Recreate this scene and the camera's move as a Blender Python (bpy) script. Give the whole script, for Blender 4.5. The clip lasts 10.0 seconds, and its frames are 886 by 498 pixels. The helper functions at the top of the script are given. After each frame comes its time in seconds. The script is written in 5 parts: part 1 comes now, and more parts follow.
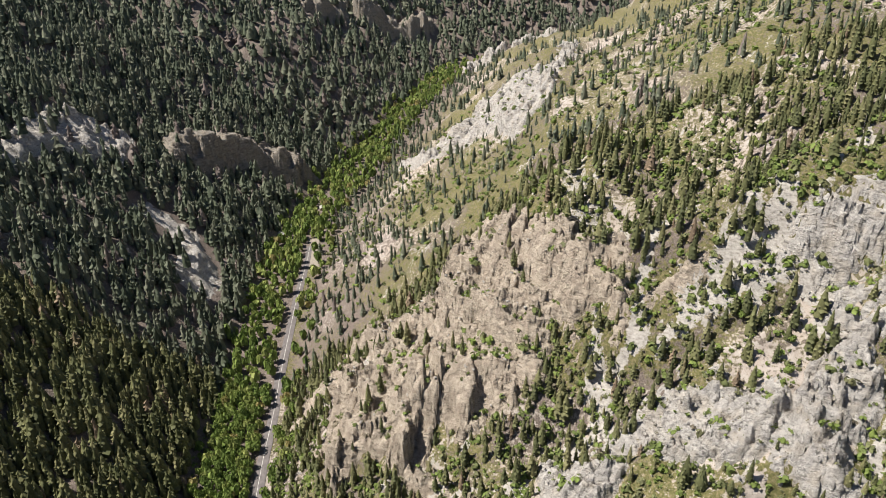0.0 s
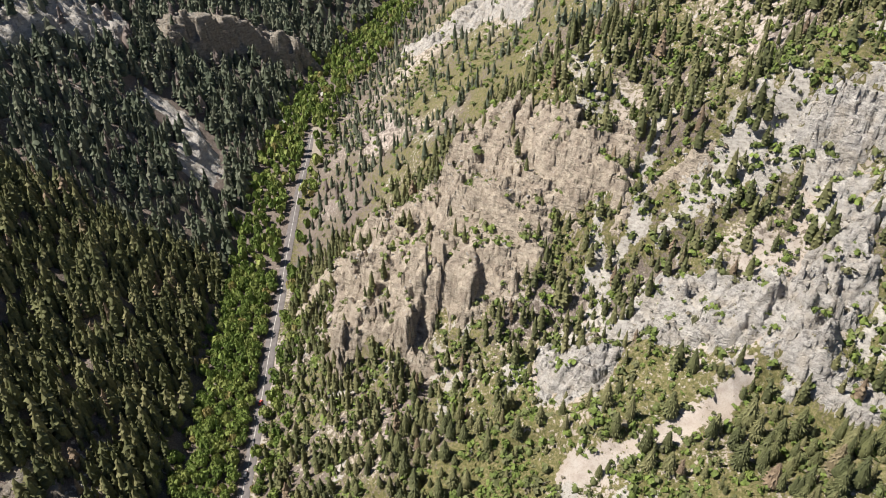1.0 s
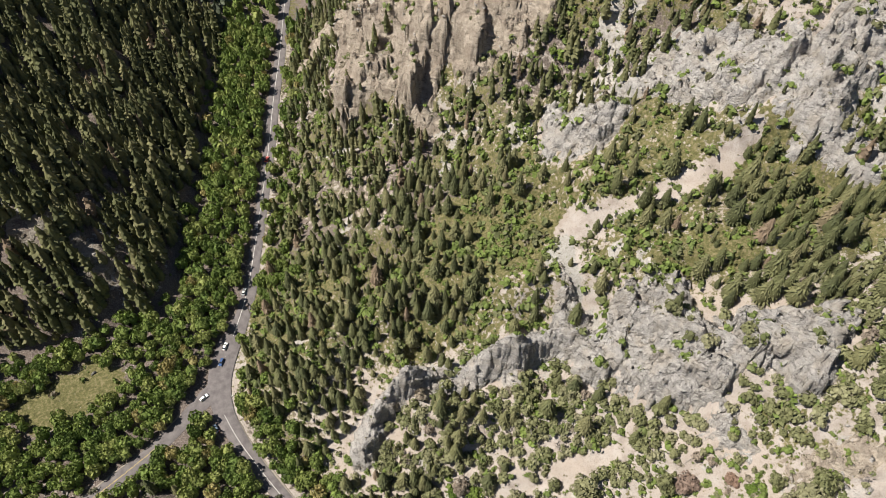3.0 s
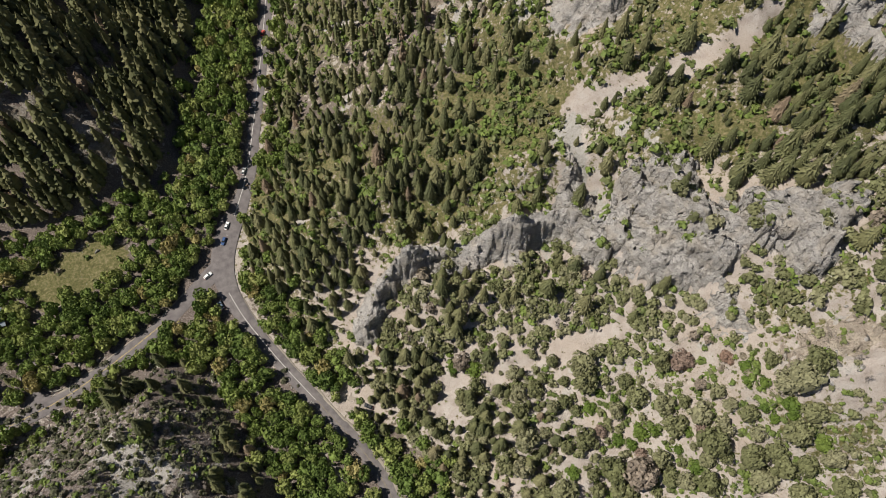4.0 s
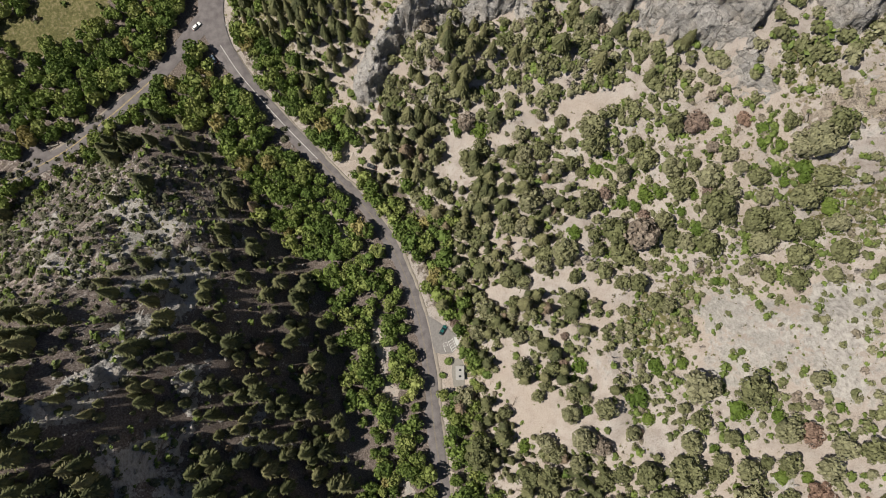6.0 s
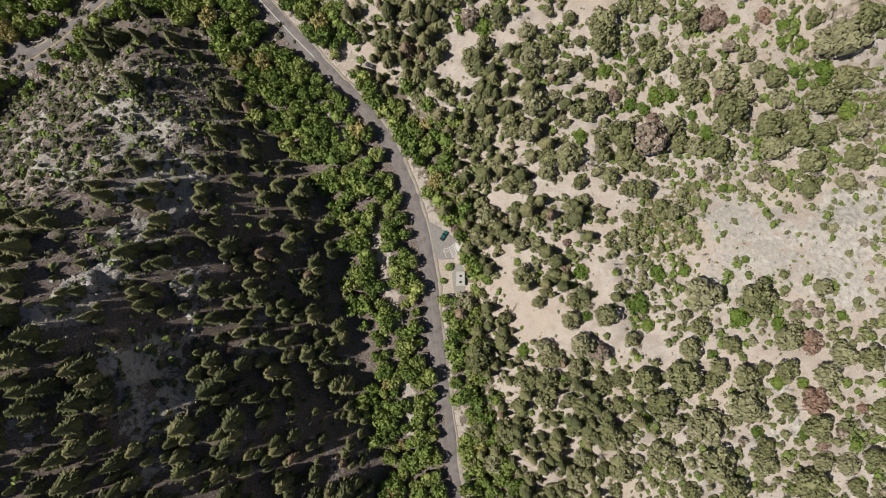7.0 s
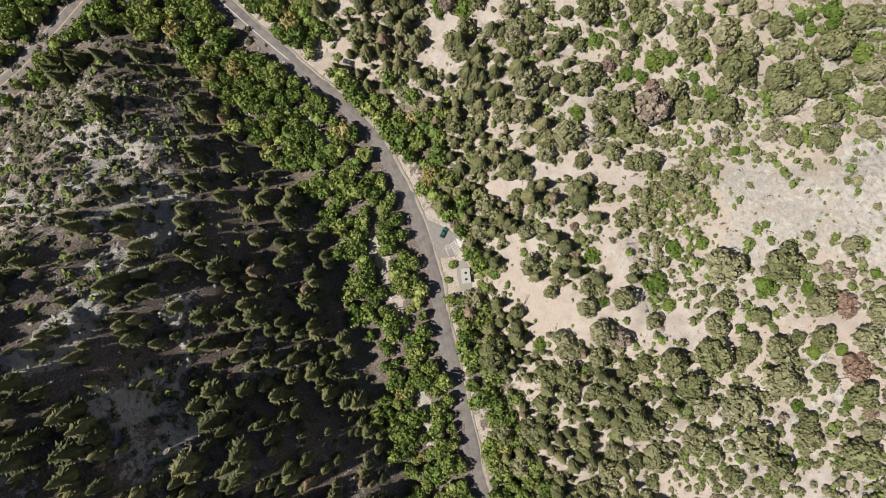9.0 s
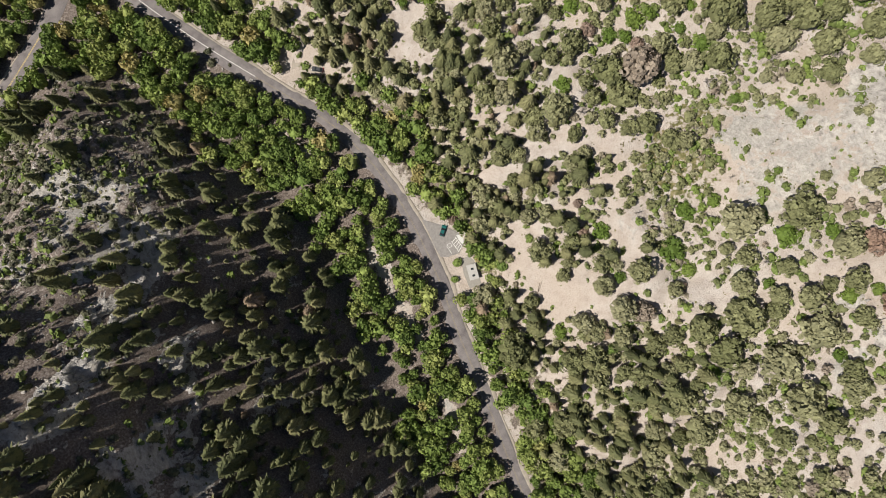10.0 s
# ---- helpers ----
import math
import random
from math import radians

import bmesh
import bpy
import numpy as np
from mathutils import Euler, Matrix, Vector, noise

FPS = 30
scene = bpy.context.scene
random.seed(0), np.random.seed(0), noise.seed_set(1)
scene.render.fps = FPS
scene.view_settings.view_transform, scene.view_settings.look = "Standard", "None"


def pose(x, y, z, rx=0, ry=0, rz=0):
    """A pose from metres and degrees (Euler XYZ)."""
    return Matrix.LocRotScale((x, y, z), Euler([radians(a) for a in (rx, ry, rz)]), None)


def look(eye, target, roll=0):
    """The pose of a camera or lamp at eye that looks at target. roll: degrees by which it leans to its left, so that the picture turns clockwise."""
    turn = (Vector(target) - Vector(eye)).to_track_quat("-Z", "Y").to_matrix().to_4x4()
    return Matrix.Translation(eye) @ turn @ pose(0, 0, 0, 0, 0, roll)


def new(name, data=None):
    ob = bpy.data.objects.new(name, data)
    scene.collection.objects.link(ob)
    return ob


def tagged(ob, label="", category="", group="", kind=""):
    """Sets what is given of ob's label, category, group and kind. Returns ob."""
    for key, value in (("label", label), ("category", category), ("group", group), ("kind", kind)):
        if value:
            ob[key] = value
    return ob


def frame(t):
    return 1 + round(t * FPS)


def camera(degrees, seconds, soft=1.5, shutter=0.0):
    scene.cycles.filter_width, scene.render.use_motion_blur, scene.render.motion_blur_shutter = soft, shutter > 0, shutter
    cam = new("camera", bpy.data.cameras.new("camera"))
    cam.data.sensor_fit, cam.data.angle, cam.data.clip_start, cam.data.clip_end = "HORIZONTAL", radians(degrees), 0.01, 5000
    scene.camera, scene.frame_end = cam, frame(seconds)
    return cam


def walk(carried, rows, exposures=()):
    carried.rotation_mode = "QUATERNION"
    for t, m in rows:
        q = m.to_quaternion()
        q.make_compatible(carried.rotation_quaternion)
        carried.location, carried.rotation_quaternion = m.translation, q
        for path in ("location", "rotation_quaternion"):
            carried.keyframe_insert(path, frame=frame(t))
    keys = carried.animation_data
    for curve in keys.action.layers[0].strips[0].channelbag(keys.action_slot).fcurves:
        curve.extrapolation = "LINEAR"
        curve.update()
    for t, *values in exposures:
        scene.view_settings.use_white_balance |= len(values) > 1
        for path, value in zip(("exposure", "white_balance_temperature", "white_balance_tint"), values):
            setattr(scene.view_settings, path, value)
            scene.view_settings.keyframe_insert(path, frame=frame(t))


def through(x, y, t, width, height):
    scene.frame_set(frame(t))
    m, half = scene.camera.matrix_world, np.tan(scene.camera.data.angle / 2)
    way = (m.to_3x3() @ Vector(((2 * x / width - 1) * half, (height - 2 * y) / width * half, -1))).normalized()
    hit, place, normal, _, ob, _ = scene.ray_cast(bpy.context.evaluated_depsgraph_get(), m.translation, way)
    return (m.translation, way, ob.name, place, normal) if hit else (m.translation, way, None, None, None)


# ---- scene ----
cam = camera(64.41, 10.0, soft=0.95)
PATH = [
    (0.0, -1.25, 3.09, 328.0, 63.11, 0.07, -0.04),
    (0.5, -1.11, 2.49, 327.33, 58.84, -0.01, 0.13),
    (1.0, -1.07, 2.18, 326.78, 54.28, -0.11, 0.36),
    (1.5, -1.02, 1.67, 326.1, 49.55, -0.2, 0.59),
    (2.0, -0.96, 1.21, 324.97, 44.8, -0.25, 0.81),
    (2.5, -0.71, 0.92, 323.4, 40.13, -0.28, 1.03),
    (2.7, -0.55, 0.74, 322.74, 38.27, -0.28, 1.11),
    (3.8, 0.28, 0.72, 317.72, 28.05, -0.27, 1.6),
    (4.0, 0.33, 0.62, 316.71, 26.21, -0.26, 1.73),
    (4.5, 0.31, 0.08, 314.21, 21.64, -0.27, 1.96),
    (5.0, 0.16, -0.3, 311.68, 17.02, -0.3, 2.18),
    (5.5, -0.02, -0.77, 309.01, 12.36, -0.31, 2.42),
    (6.0, 0.04, -1.28, 306.37, 7.75, -0.27, 2.64),
    (6.2, 0.11, -1.34, 305.29, 6.01, -0.21, 2.64),
    (6.5, 0.3, -1.32, 303.71, 3.25, -0.17, 2.79),
    (6.75, 0.46, -1.29, 302.4, 1.15, -0.14, 2.92),
    (7.0, 0.62, -1.27, 301.09, 0.12, -0.11, 3.04),
    (7.3, 0.81, -1.25, 299.51, 0.01, -0.07, 3.19),
    (7.5, 0.91, -1.22, 298.44, -0.0, -0.07, 3.22),
    (8.0, 1.05, -1.16, 295.66, -0.02, -0.04, 3.11),
    (8.5, 1.17, -1.22, 291.83, -0.03, 0.01, 0.9),
    (9.0, 1.0, -1.42, 285.59, -0.03, 0.08, -2.86),
    (9.5, 0.53, -1.88, 279.37, 0.04, 0.07, -6.53),
    (10.0, -0.02, -2.07, 273.0, 0.04, 0.05, -11.54),
]
walk(cam, [(t, pose(x, y, z, rx, ry, rz)) for t, x, y, z, rx, ry, rz in PATH],
     [(0.0, 0.77), (1.0, 0.79), (2.7, 0.75), (3.8, 0.25), (6.2, 0.22), (7.4, 0.38), (8.5, 0.50), (10.0, 0.52)])

# ---- world and sun: a clear forenoon, the sun over the shaded bank ----
SUN_HIGH, SUN_FROM = 57.0, (-0.99, -0.12)
world = bpy.data.worlds.new("sky")
scene.world = world
world.use_nodes = True
sky = world.node_tree.nodes.new("ShaderNodeTexSky")
sky.sky_type, sky.sun_disc = "NISHITA", False
sky.sun_elevation, sky.sun_rotation = radians(SUN_HIGH), math.atan2(SUN_FROM[0], SUN_FROM[1])
sky.altitude = 1800
sky_back = world.node_tree.nodes["Background"]
sky_back.inputs["Strength"].default_value = 0.05
world.node_tree.links.new(sky.outputs[0], sky_back.inputs["Color"])
sun = new("sun", bpy.data.lights.new("sun", "SUN"))
sun.data.energy, sun.data.angle, sun.data.color = 5.0, radians(0.53), (1.0, 0.945, 0.85)
sun_at = Vector((SUN_FROM[0] * math.cos(radians(SUN_HIGH)), SUN_FROM[1] * math.cos(radians(SUN_HIGH)), math.sin(radians(SUN_HIGH))))
sun.matrix_world = look(sun_at * 900, (0, 0, 0))

# ---- materials ----
class Nodes:
    """A short way to write node trees."""

    def __init__(self, name, rough=0.9):
        self.mat = bpy.data.materials.new(name)
        self.mat.use_nodes = True
        self.tree = self.mat.node_tree
        self.bsdf = self.tree.nodes["Principled BSDF"]
        self.bsdf.inputs["Roughness"].default_value = rough
        self.bsdf.inputs["Specular IOR Level"].default_value = 0.25

    def put(self, socket, value):
        if isinstance(value, bpy.types.NodeSocket):
            self.tree.links.new(value, socket)
        elif value is not None:
            socket.default_value = value

    def node(self, kind, **inputs):
        n = self.tree.nodes.new(kind)
        for key, value in inputs.items():
            self.put(n.inputs[key.replace("_", " ")], value)
        return n

    def where(self):
        return self.node("ShaderNodeNewGeometry").outputs["Position"]

    def noise(self, scale, detail=4.0, at=None, rough=0.55):
        n = self.node("ShaderNodeTexNoise", Scale=scale, Detail=detail, Roughness=rough, Vector=at if at is not None else self.where())
        return n.outputs["Fac"]

    def attr(self, name):
        n = self.tree.nodes.new("ShaderNodeAttribute")
        n.attribute_name = name
        return n.outputs["Fac"]

    def ramp(self, fac, *stops):
        n = self.node("ShaderNodeValToRGB", Fac=fac)
        while len(n.color_ramp.elements) < len(stops):
            n.color_ramp.elements.new(0.5)
        for e, (p, c) in zip(n.color_ramp.elements, stops):
            e.position, e.color = p, (c, c, c, 1) if isinstance(c, (int, float)) else (*c, 1)
        return n.outputs["Color"]

    def mix(self, fac, a, b, mode="MIX"):
        n = self.tree.nodes.new("ShaderNodeMix")
        n.data_type, n.blend_type = "RGBA", mode
        for socket, value in ((n.inputs[0], fac), (n.inputs[6], a), (n.inputs[7], b)):
            self.put(socket, (*value, 1) if isinstance(value, tuple) and len(value) == 3 else value)
        return n.outputs[2]

    def maths(self, op, a, b=None, clamp=False):
        n = self.tree.nodes.new("ShaderNodeMath")
        n.operation, n.use_clamp = op, clamp
        self.put(n.inputs[0], a)
        self.put(n.inputs[1], b)
        return n.outputs[0]

    def bump(self, height, strength, distance):
        n = self.node("ShaderNodeBump", Height=height, Strength=strength, Distance=distance)
        self.put(self.bsdf.inputs["Normal"], n.outputs[0])

    def color(self, value):
        self.put(self.bsdf.inputs["Base Color"], (*value, 1) if isinstance(value, tuple) else value)
        return self


def ground_material():
    m = Nodes("hillside_soil", 0.95)
    fine, mid, broad = m.noise(1.6, 7, None, 0.65), m.noise(0.22, 5), m.noise(0.035, 4)
    dust = m.ramp(mid, (0.3, (0.352, 0.300, 0.264)), (0.5, (0.468, 0.410, 0.370)), (0.72, (0.522, 0.478, 0.444)))
    tan = m.mix(m.ramp(broad, (0.42, 0.0), (0.62, 0.7)), dust, (0.458, 0.382, 0.322))
    tan = m.mix(m.ramp(fine, (0.36, 0.35), (0.48, 0.0)), tan, (0.200, 0.168, 0.124))
    litter = m.ramp(fine, (0.3, (0.076, 0.060, 0.051)), (0.5, (0.170, 0.136, 0.118)), (0.68, (0.312, 0.264, 0.235)))
    grass = m.ramp(m.noise(0.8, 7, None, 0.65), (0.32, (0.076, 0.076, 0.027)), (0.5, (0.148, 0.140, 0.056)), (0.68, (0.290, 0.238, 0.136)))
    scree = m.ramp(fine, (0.3, (0.264, 0.244, 0.220)), (0.6, (0.440, 0.416, 0.380)))
    bed = m.noise(0.7, 8, m.node("ShaderNodeMapping", Vector=m.where(), Scale=(0.7, 0.7, 1.3), Rotation=(0.240, 0.128, 0.240)).outputs[0], 0.66)
    stone = m.ramp(bed, (0.3, (0.200, 0.182, 0.165)), (0.47, (0.400, 0.370, 0.338)), (0.62, (0.520, 0.484, 0.444)))
    speck = m.noise(0.5, 7, None, 0.62)

    def share(name, noise, much, low, high):
        return m.ramp(m.maths("ADD", m.attr(name), m.maths("MULTIPLY", m.maths("SUBTRACT", noise, 0.5), much)), (low, 0.0), (high, 1.0))

    c = m.mix(share("scree", mid, 1.4, 0.42, 0.56), tan, scree)
    c = m.mix(share("green", speck, 2.2, 0.42, 0.58), c, grass)
    c = m.mix(share("litter", speck, 1.5, 0.42, 0.6), c, litter)
    c = m.mix(share("rock", speck, 1.6, 0.44, 0.54), c, stone)
    c = m.mix(0.28, c, m.ramp(m.noise(4.0, 5), (0.35, 0.4), (0.6, 1.0)), "MULTIPLY")
    m.color(c)
    m.bump(m.maths("ADD", m.maths("MULTIPLY", fine, 0.8), m.noise(6.0, 5)), 0.9, 0.5)
    return m.mat


def rock_material(name, dark, plain, pale, stain):
    m = Nodes(name, 0.92)
    at = m.where()
    beds = m.node("ShaderNodeMapping", Vector=at, Scale=(0.2, 0.2, 0.9), Rotation=(0.3, 0.16, 0.3)).outputs[0]
    bands = m.noise(0.7, 8, beds, 0.68)
    streak = m.noise(0.5, 6, m.node("ShaderNodeMapping", Vector=at, Scale=(1.0, 1.0, 0.2)).outputs[0], 0.6)
    mid, fine = m.noise(0.16, 6), m.noise(1.3, 8, None, 0.66)
    c = m.ramp(m.maths("ADD", m.maths("MULTIPLY", bands, 0.6), m.maths("MULTIPLY", fine, 0.4)), (0.33, dark), (0.45, plain), (0.58, pale))
    c = m.mix(m.ramp(mid, (0.46, 0.0), (0.66, 0.8)), c, stain)
    c = m.mix(0.3, c, m.ramp(streak, (0.36, 0.35), (0.56, 1.0)), "MULTIPLY")
    c = m.mix(0.28, c, m.ramp(m.noise(3.5, 5), (0.34, 0.45), (0.58, 1.0)), "MULTIPLY")
    # dark noise blotches: shade of crevices and overhangs painted into the rock
    c = m.mix(0.6, c, m.ramp(m.noise(0.35, 9, m.node("ShaderNodeMapping", Vector=at, Scale=(0.6, 0.6, 1.5), Rotation=(0.3, 0.2, 0.3)).outputs[0], 0.66), (0.38, 0.3), (0.44, 1.0)), "MULTIPLY")
    cracked = m.node("ShaderNodeMapping", Vector=m.mix(0.06, at, m.node("ShaderNodeTexNoise", Scale=0.25, Detail=5.0, Vector=at).outputs["Color"], "ADD"), Scale=(0.55, 1.0, 1.5), Rotation=(0.35, 0.25, -0.6)).outputs[0]
    cracks = []
    for size, width in ((0.085, 0.035), (0.24, 0.04)):
        n = m.node("ShaderNodeTexVoronoi", Scale=size, Vector=cracked)
        n.feature = "DISTANCE_TO_EDGE"
        cracks.append(m.ramp(n.outputs["Distance"], (0.0, 0.0), (width, 1.0)))
    crack = m.mix(1.0, m.mix(0.5, cracks[0], cracks[1]), m.ramp(m.noise(0.21, 5), (0.44, 0.0), (0.56, 1.0)), "LIGHTEN")
    c = m.mix(0.36, c, m.ramp(crack, (0.0, 0.12), (0.55, 0.85), (1.0, 1.0)), "MULTIPLY")
    bands = m.maths("ADD", bands, m.maths("MULTIPLY", crack, 0.35))
    m.color(c)
    m.bump(m.maths("ADD", m.maths("ADD", bands, m.maths("MULTIPLY", fine, 0.9)), m.maths("MULTIPLY", m.noise(4.0, 4), 0.25)), 1.0, 1.7)
    return m.mat


def leaf_material(name, low, mean, high, dead=None, shine=0.7, through=0.2):
    """Foliage: every tree has its own tint (an attribute on joined woods, the object's on single trees), every spray its own shade."""
    m = Nodes(name, shine)
    own = m.tree.nodes.new("ShaderNodeObjectInfo").outputs["Random"]
    tint = m.maths("FRACT", m.maths("ADD", m.attr("tint"), own))
    spray = m.node("ShaderNodeNewGeometry").outputs["Random Per Island"]
    c = m.ramp(tint, (0.0, low), (0.5, mean), (1.0, high))
    if dead:
        c = m.mix(m.ramp(tint, (0.958, 0.0), (0.962, 1.0)), c, dead)
    c = m.mix(1.0, c, m.ramp(spray, (0.0, 0.7), (1.0, 1.12)), "MULTIPLY")
    c = m.mix(0.5, c, m.ramp(m.noise(1.1, 3), (0.35, 0.6), (0.62, 1.0)), "MULTIPLY")
    c = m.mix(0.45, c, m.ramp(m.noise(4.5, 4), (0.36, 0.4), (0.6, 1.0)), "MULTIPLY")
    m.color(c)
    m.bsdf.inputs["Specular IOR Level"].default_value = 0.2
    glow = m.node("ShaderNodeBsdfTranslucent", Color=c)
    both = m.node("ShaderNodeMixShader", Fac=through)
    m.tree.links.new(m.bsdf.outputs[0], both.inputs[1])
    m.tree.links.new(glow.outputs[0], both.inputs[2])
    m.tree.links.new(both.outputs[0], m.tree.nodes["Material Output"].inputs["Surface"])
    return m.mat


def plain_material(name, color, rough=0.6, metal=0.0, grain=0.25, size=3.0):
    m = Nodes(name, rough)
    m.color(m.mix(grain, color, m.ramp(m.noise(size, 5), (0.3, 0.45), (0.65, 1.0)), "MULTIPLY"))
    m.bsdf.inputs["Metallic"].default_value = metal
    return m.mat


def asphalt_material():
    m = Nodes("weathered_asphalt", 0.88)
    c = m.ramp(m.noise(0.35, 5), (0.3, (0.116, 0.102, 0.102)), (0.5, (0.154, 0.137, 0.135)), (0.7, (0.188, 0.169, 0.164)))
    c = m.mix(0.5, c, m.ramp(m.noise(3.0, 6), (0.3, 0.6), (0.65, 1.0)), "MULTIPLY")
    m.color(c)
    m.bump(m.noise(14.0, 4), 0.3, 0.03)
    return m.mat


SOIL = ground_material()
ROCK_GREY = rock_material("grey_limestone", (0.200, 0.187, 0.178), (0.462, 0.434, 0.412), (0.625, 0.590, 0.555), (0.495, 0.440, 0.380))
ROCK_TAN = rock_material("tan_limestone", (0.200, 0.163, 0.135), (0.470, 0.396, 0.322), (0.605, 0.520, 0.425), (0.385, 0.315, 0.255))
# brown rock kept dark: the shade on the forest cliffs is in its colour
ROCK_BROWN_SHADE = rock_material("shade_brown_rock", (0.118, 0.103, 0.087), (0.269, 0.237, 0.201), (0.395, 0.359, 0.316), (0.316, 0.261, 0.205))
NEEDLES = leaf_material("fir_needles", (0.110, 0.122, 0.056), (0.181, 0.188, 0.084), (0.263, 0.249, 0.124), (0.306, 0.229, 0.159))
# far firs: the blue of distant haze is put into the needle colour
NEEDLES_HAZED = leaf_material("haze_blue_needles", (0.092, 0.116, 0.078), (0.150, 0.174, 0.118), (0.228, 0.236, 0.172), (0.260, 0.215, 0.195))
JUNIPER = leaf_material("juniper_sprays", (0.200, 0.211, 0.096), (0.275, 0.278, 0.139), (0.358, 0.343, 0.207), (0.358, 0.295, 0.234), through=0.15)
LEAVES = leaf_material("broad_leaves", (0.148, 0.216, 0.055), (0.240, 0.316, 0.082), (0.363, 0.398, 0.131), (0.421, 0.363, 0.150), through=0.2)
BRUSH = leaf_material("brush_leaves", (0.216, 0.216, 0.115), (0.184, 0.240, 0.070), (0.237, 0.307, 0.079), (0.316, 0.274, 0.202), through=0.2)
BRUSH_BRIGHT = leaf_material("bright_bush_leaves", (0.125, 0.190, 0.038), (0.155, 0.232, 0.044), (0.205, 0.275, 0.060), through=0.3)
SCRUB_LEAVES = leaf_material("dull_scrub_leaves", (0.123, 0.132, 0.077), (0.168, 0.170, 0.104), (0.224, 0.213, 0.151), (0.235, 0.202, 0.174))
BARK = plain_material("bark", (0.13, 0.10, 0.075), 0.95)
GREY_WOOD = plain_material("weathered_wood", (0.284, 0.253, 0.229), 0.9)
ASPHALT = asphalt_material()
GRAVEL = plain_material("shoulder_gravel", (0.285, 0.248, 0.208), 0.95, 0, 0.5, 0.6)
LINE_YELLOW = plain_material("worn_yellow_paint", (0.490, 0.371, 0.158), 0.8, 0, 0.5, 2.0)
LINE_FADED = plain_material("faded_yellow_paint", (0.237, 0.201, 0.134), 0.85, 0, 0.6, 1.5)
LINE_WHITE = plain_material("worn_white_paint", (0.569, 0.553, 0.521), 0.8, 0, 0.4, 2.0)
# ---- the lie of the land ----
def value_noise(x, y, seed):
    """Smooth noise between -1 and 1 on a unit lattice."""
    xi, yi = np.floor(x), np.floor(y)
    u, v = x - xi, y - yi
    u, v = u * u * u * (u * (6 * u - 15) + 10), v * v * v * (v * (6 * v - 15) + 10)

    def at(i, j):
        n = (i.astype(np.int64) * 374761393 + j.astype(np.int64) * 668265263 + seed * 974711) & 0x7FFFFFFF
        n = ((n ^ (n >> 13)) * 1274126177) & 0x7FFFFFFF
        n = ((n ^ (n >> 16)) * 1103515245) & 0x7FFFFFFF
        return ((n ^ (n >> 15)) & 0xFFFF) / 32767.5 - 1

    a, b = at(xi, yi), at(xi + 1, yi)
    c, d = at(xi, yi + 1), at(xi + 1, yi + 1)
    return (a + (b - a) * u) * (1 - v) + (c + (d - c) * u) * v


def fbm(x, y, size, seed, octaves=4, gain=0.5):
    total, amp, s = np.zeros(np.shape(x)), 1.0, 1.0 / size
    for k in range(octaves):
        total = total + amp * value_noise(x * s + 17.3 * k, y * s - 9.1 * k, seed + k)
        amp, s = amp * gain, s * 2.03
    return total


def ridged(x, y, size, seed, octaves=4, gain=0.5):
    total, amp, s = np.zeros(np.shape(x)), 1.0, 1.0 / size
    for k in range(octaves):
        total = total + amp * (1 - 2 * np.abs(value_noise(x * s + 5.7 * k, y * s + 3.3 * k, seed + k)))
        amp, s = amp * gain, s * 2.07
    return total


def lattice(i, j, seed):
    n = (i.astype(np.int64) * 374761393 + j.astype(np.int64) * 668265263 + seed * 974711) & 0x7FFFFFFF
    n = ((n ^ (n >> 13)) * 1274126177) & 0x7FFFFFFF
    n = ((n ^ (n >> 16)) * 1103515245) & 0x7FFFFFFF
    return ((n ^ (n >> 15)) & 0xFFFF) / 65535.0


def blocks(x, y, size, seed, tilt=0.5):
    """Broken rock: flat-topped, tilted blocks with sharp steps between them, about -1 to 1."""
    x, y = x / size, y / size
    ix, iy = np.floor(x), np.floor(y)
    best, value = np.full(np.shape(x), 1e9), np.zeros(np.shape(x))
    for a in (-1, 0, 1):
        for b in (-1, 0, 1):
            i, j = ix + a, iy + b
            dx, dy = x - i - lattice(i, j, seed), y - j - lattice(i, j, seed + 1)
            d = dx * dx + dy * dy
            v = 2 * lattice(i, j, seed + 2) - 1 + tilt * (dx * (2 * lattice(i, j, seed + 3) - 1) + dy * (2 * lattice(i, j, seed + 4) - 1)) * 2
            closer = d < best
            best, value = np.where(closer, d, best), np.where(closer, v, value)
    return value


def step(a, b, v):
    t = np.clip((v - a) / (b - a), 0, 1)
    return t * t * (3 - 2 * t)


def soft(v, w=6.0):
    """A ramp with a rounded start."""
    return 0.5 * (v + np.sqrt(v * v + w * w)) - 0.5 * w * np.exp(-np.abs(v) / w)


def near_line(x, y, line, closed=False):
    """Distance to a polyline, and the side of it (positive: to the right of its way)."""
    best, side = np.full(np.shape(x), 1e9), np.zeros(np.shape(x))
    pts = list(line) + ([line[0]] if closed else [])
    for (ax, ay), (bx, by) in zip(pts[:-1], pts[1:]):
        ux, uy = bx - ax, by - ay
        t = np.clip(((x - ax) * ux + (y - ay) * uy) / (ux * ux + uy * uy), 0, 1)
        d = np.hypot(x - ax - t * ux, y - ay - t * uy)
        s = (x - ax) * uy - (y - ay) * ux
        closer = d < best
        best, side = np.where(closer, d, best), np.where(closer, np.sign(s), side)
    return best, side


def smin(a, b, k):
    h = np.clip(0.5 + 0.5 * (b - a) / k, 0, 1)
    return b + (a - b) * h - k * h * (1 - h)


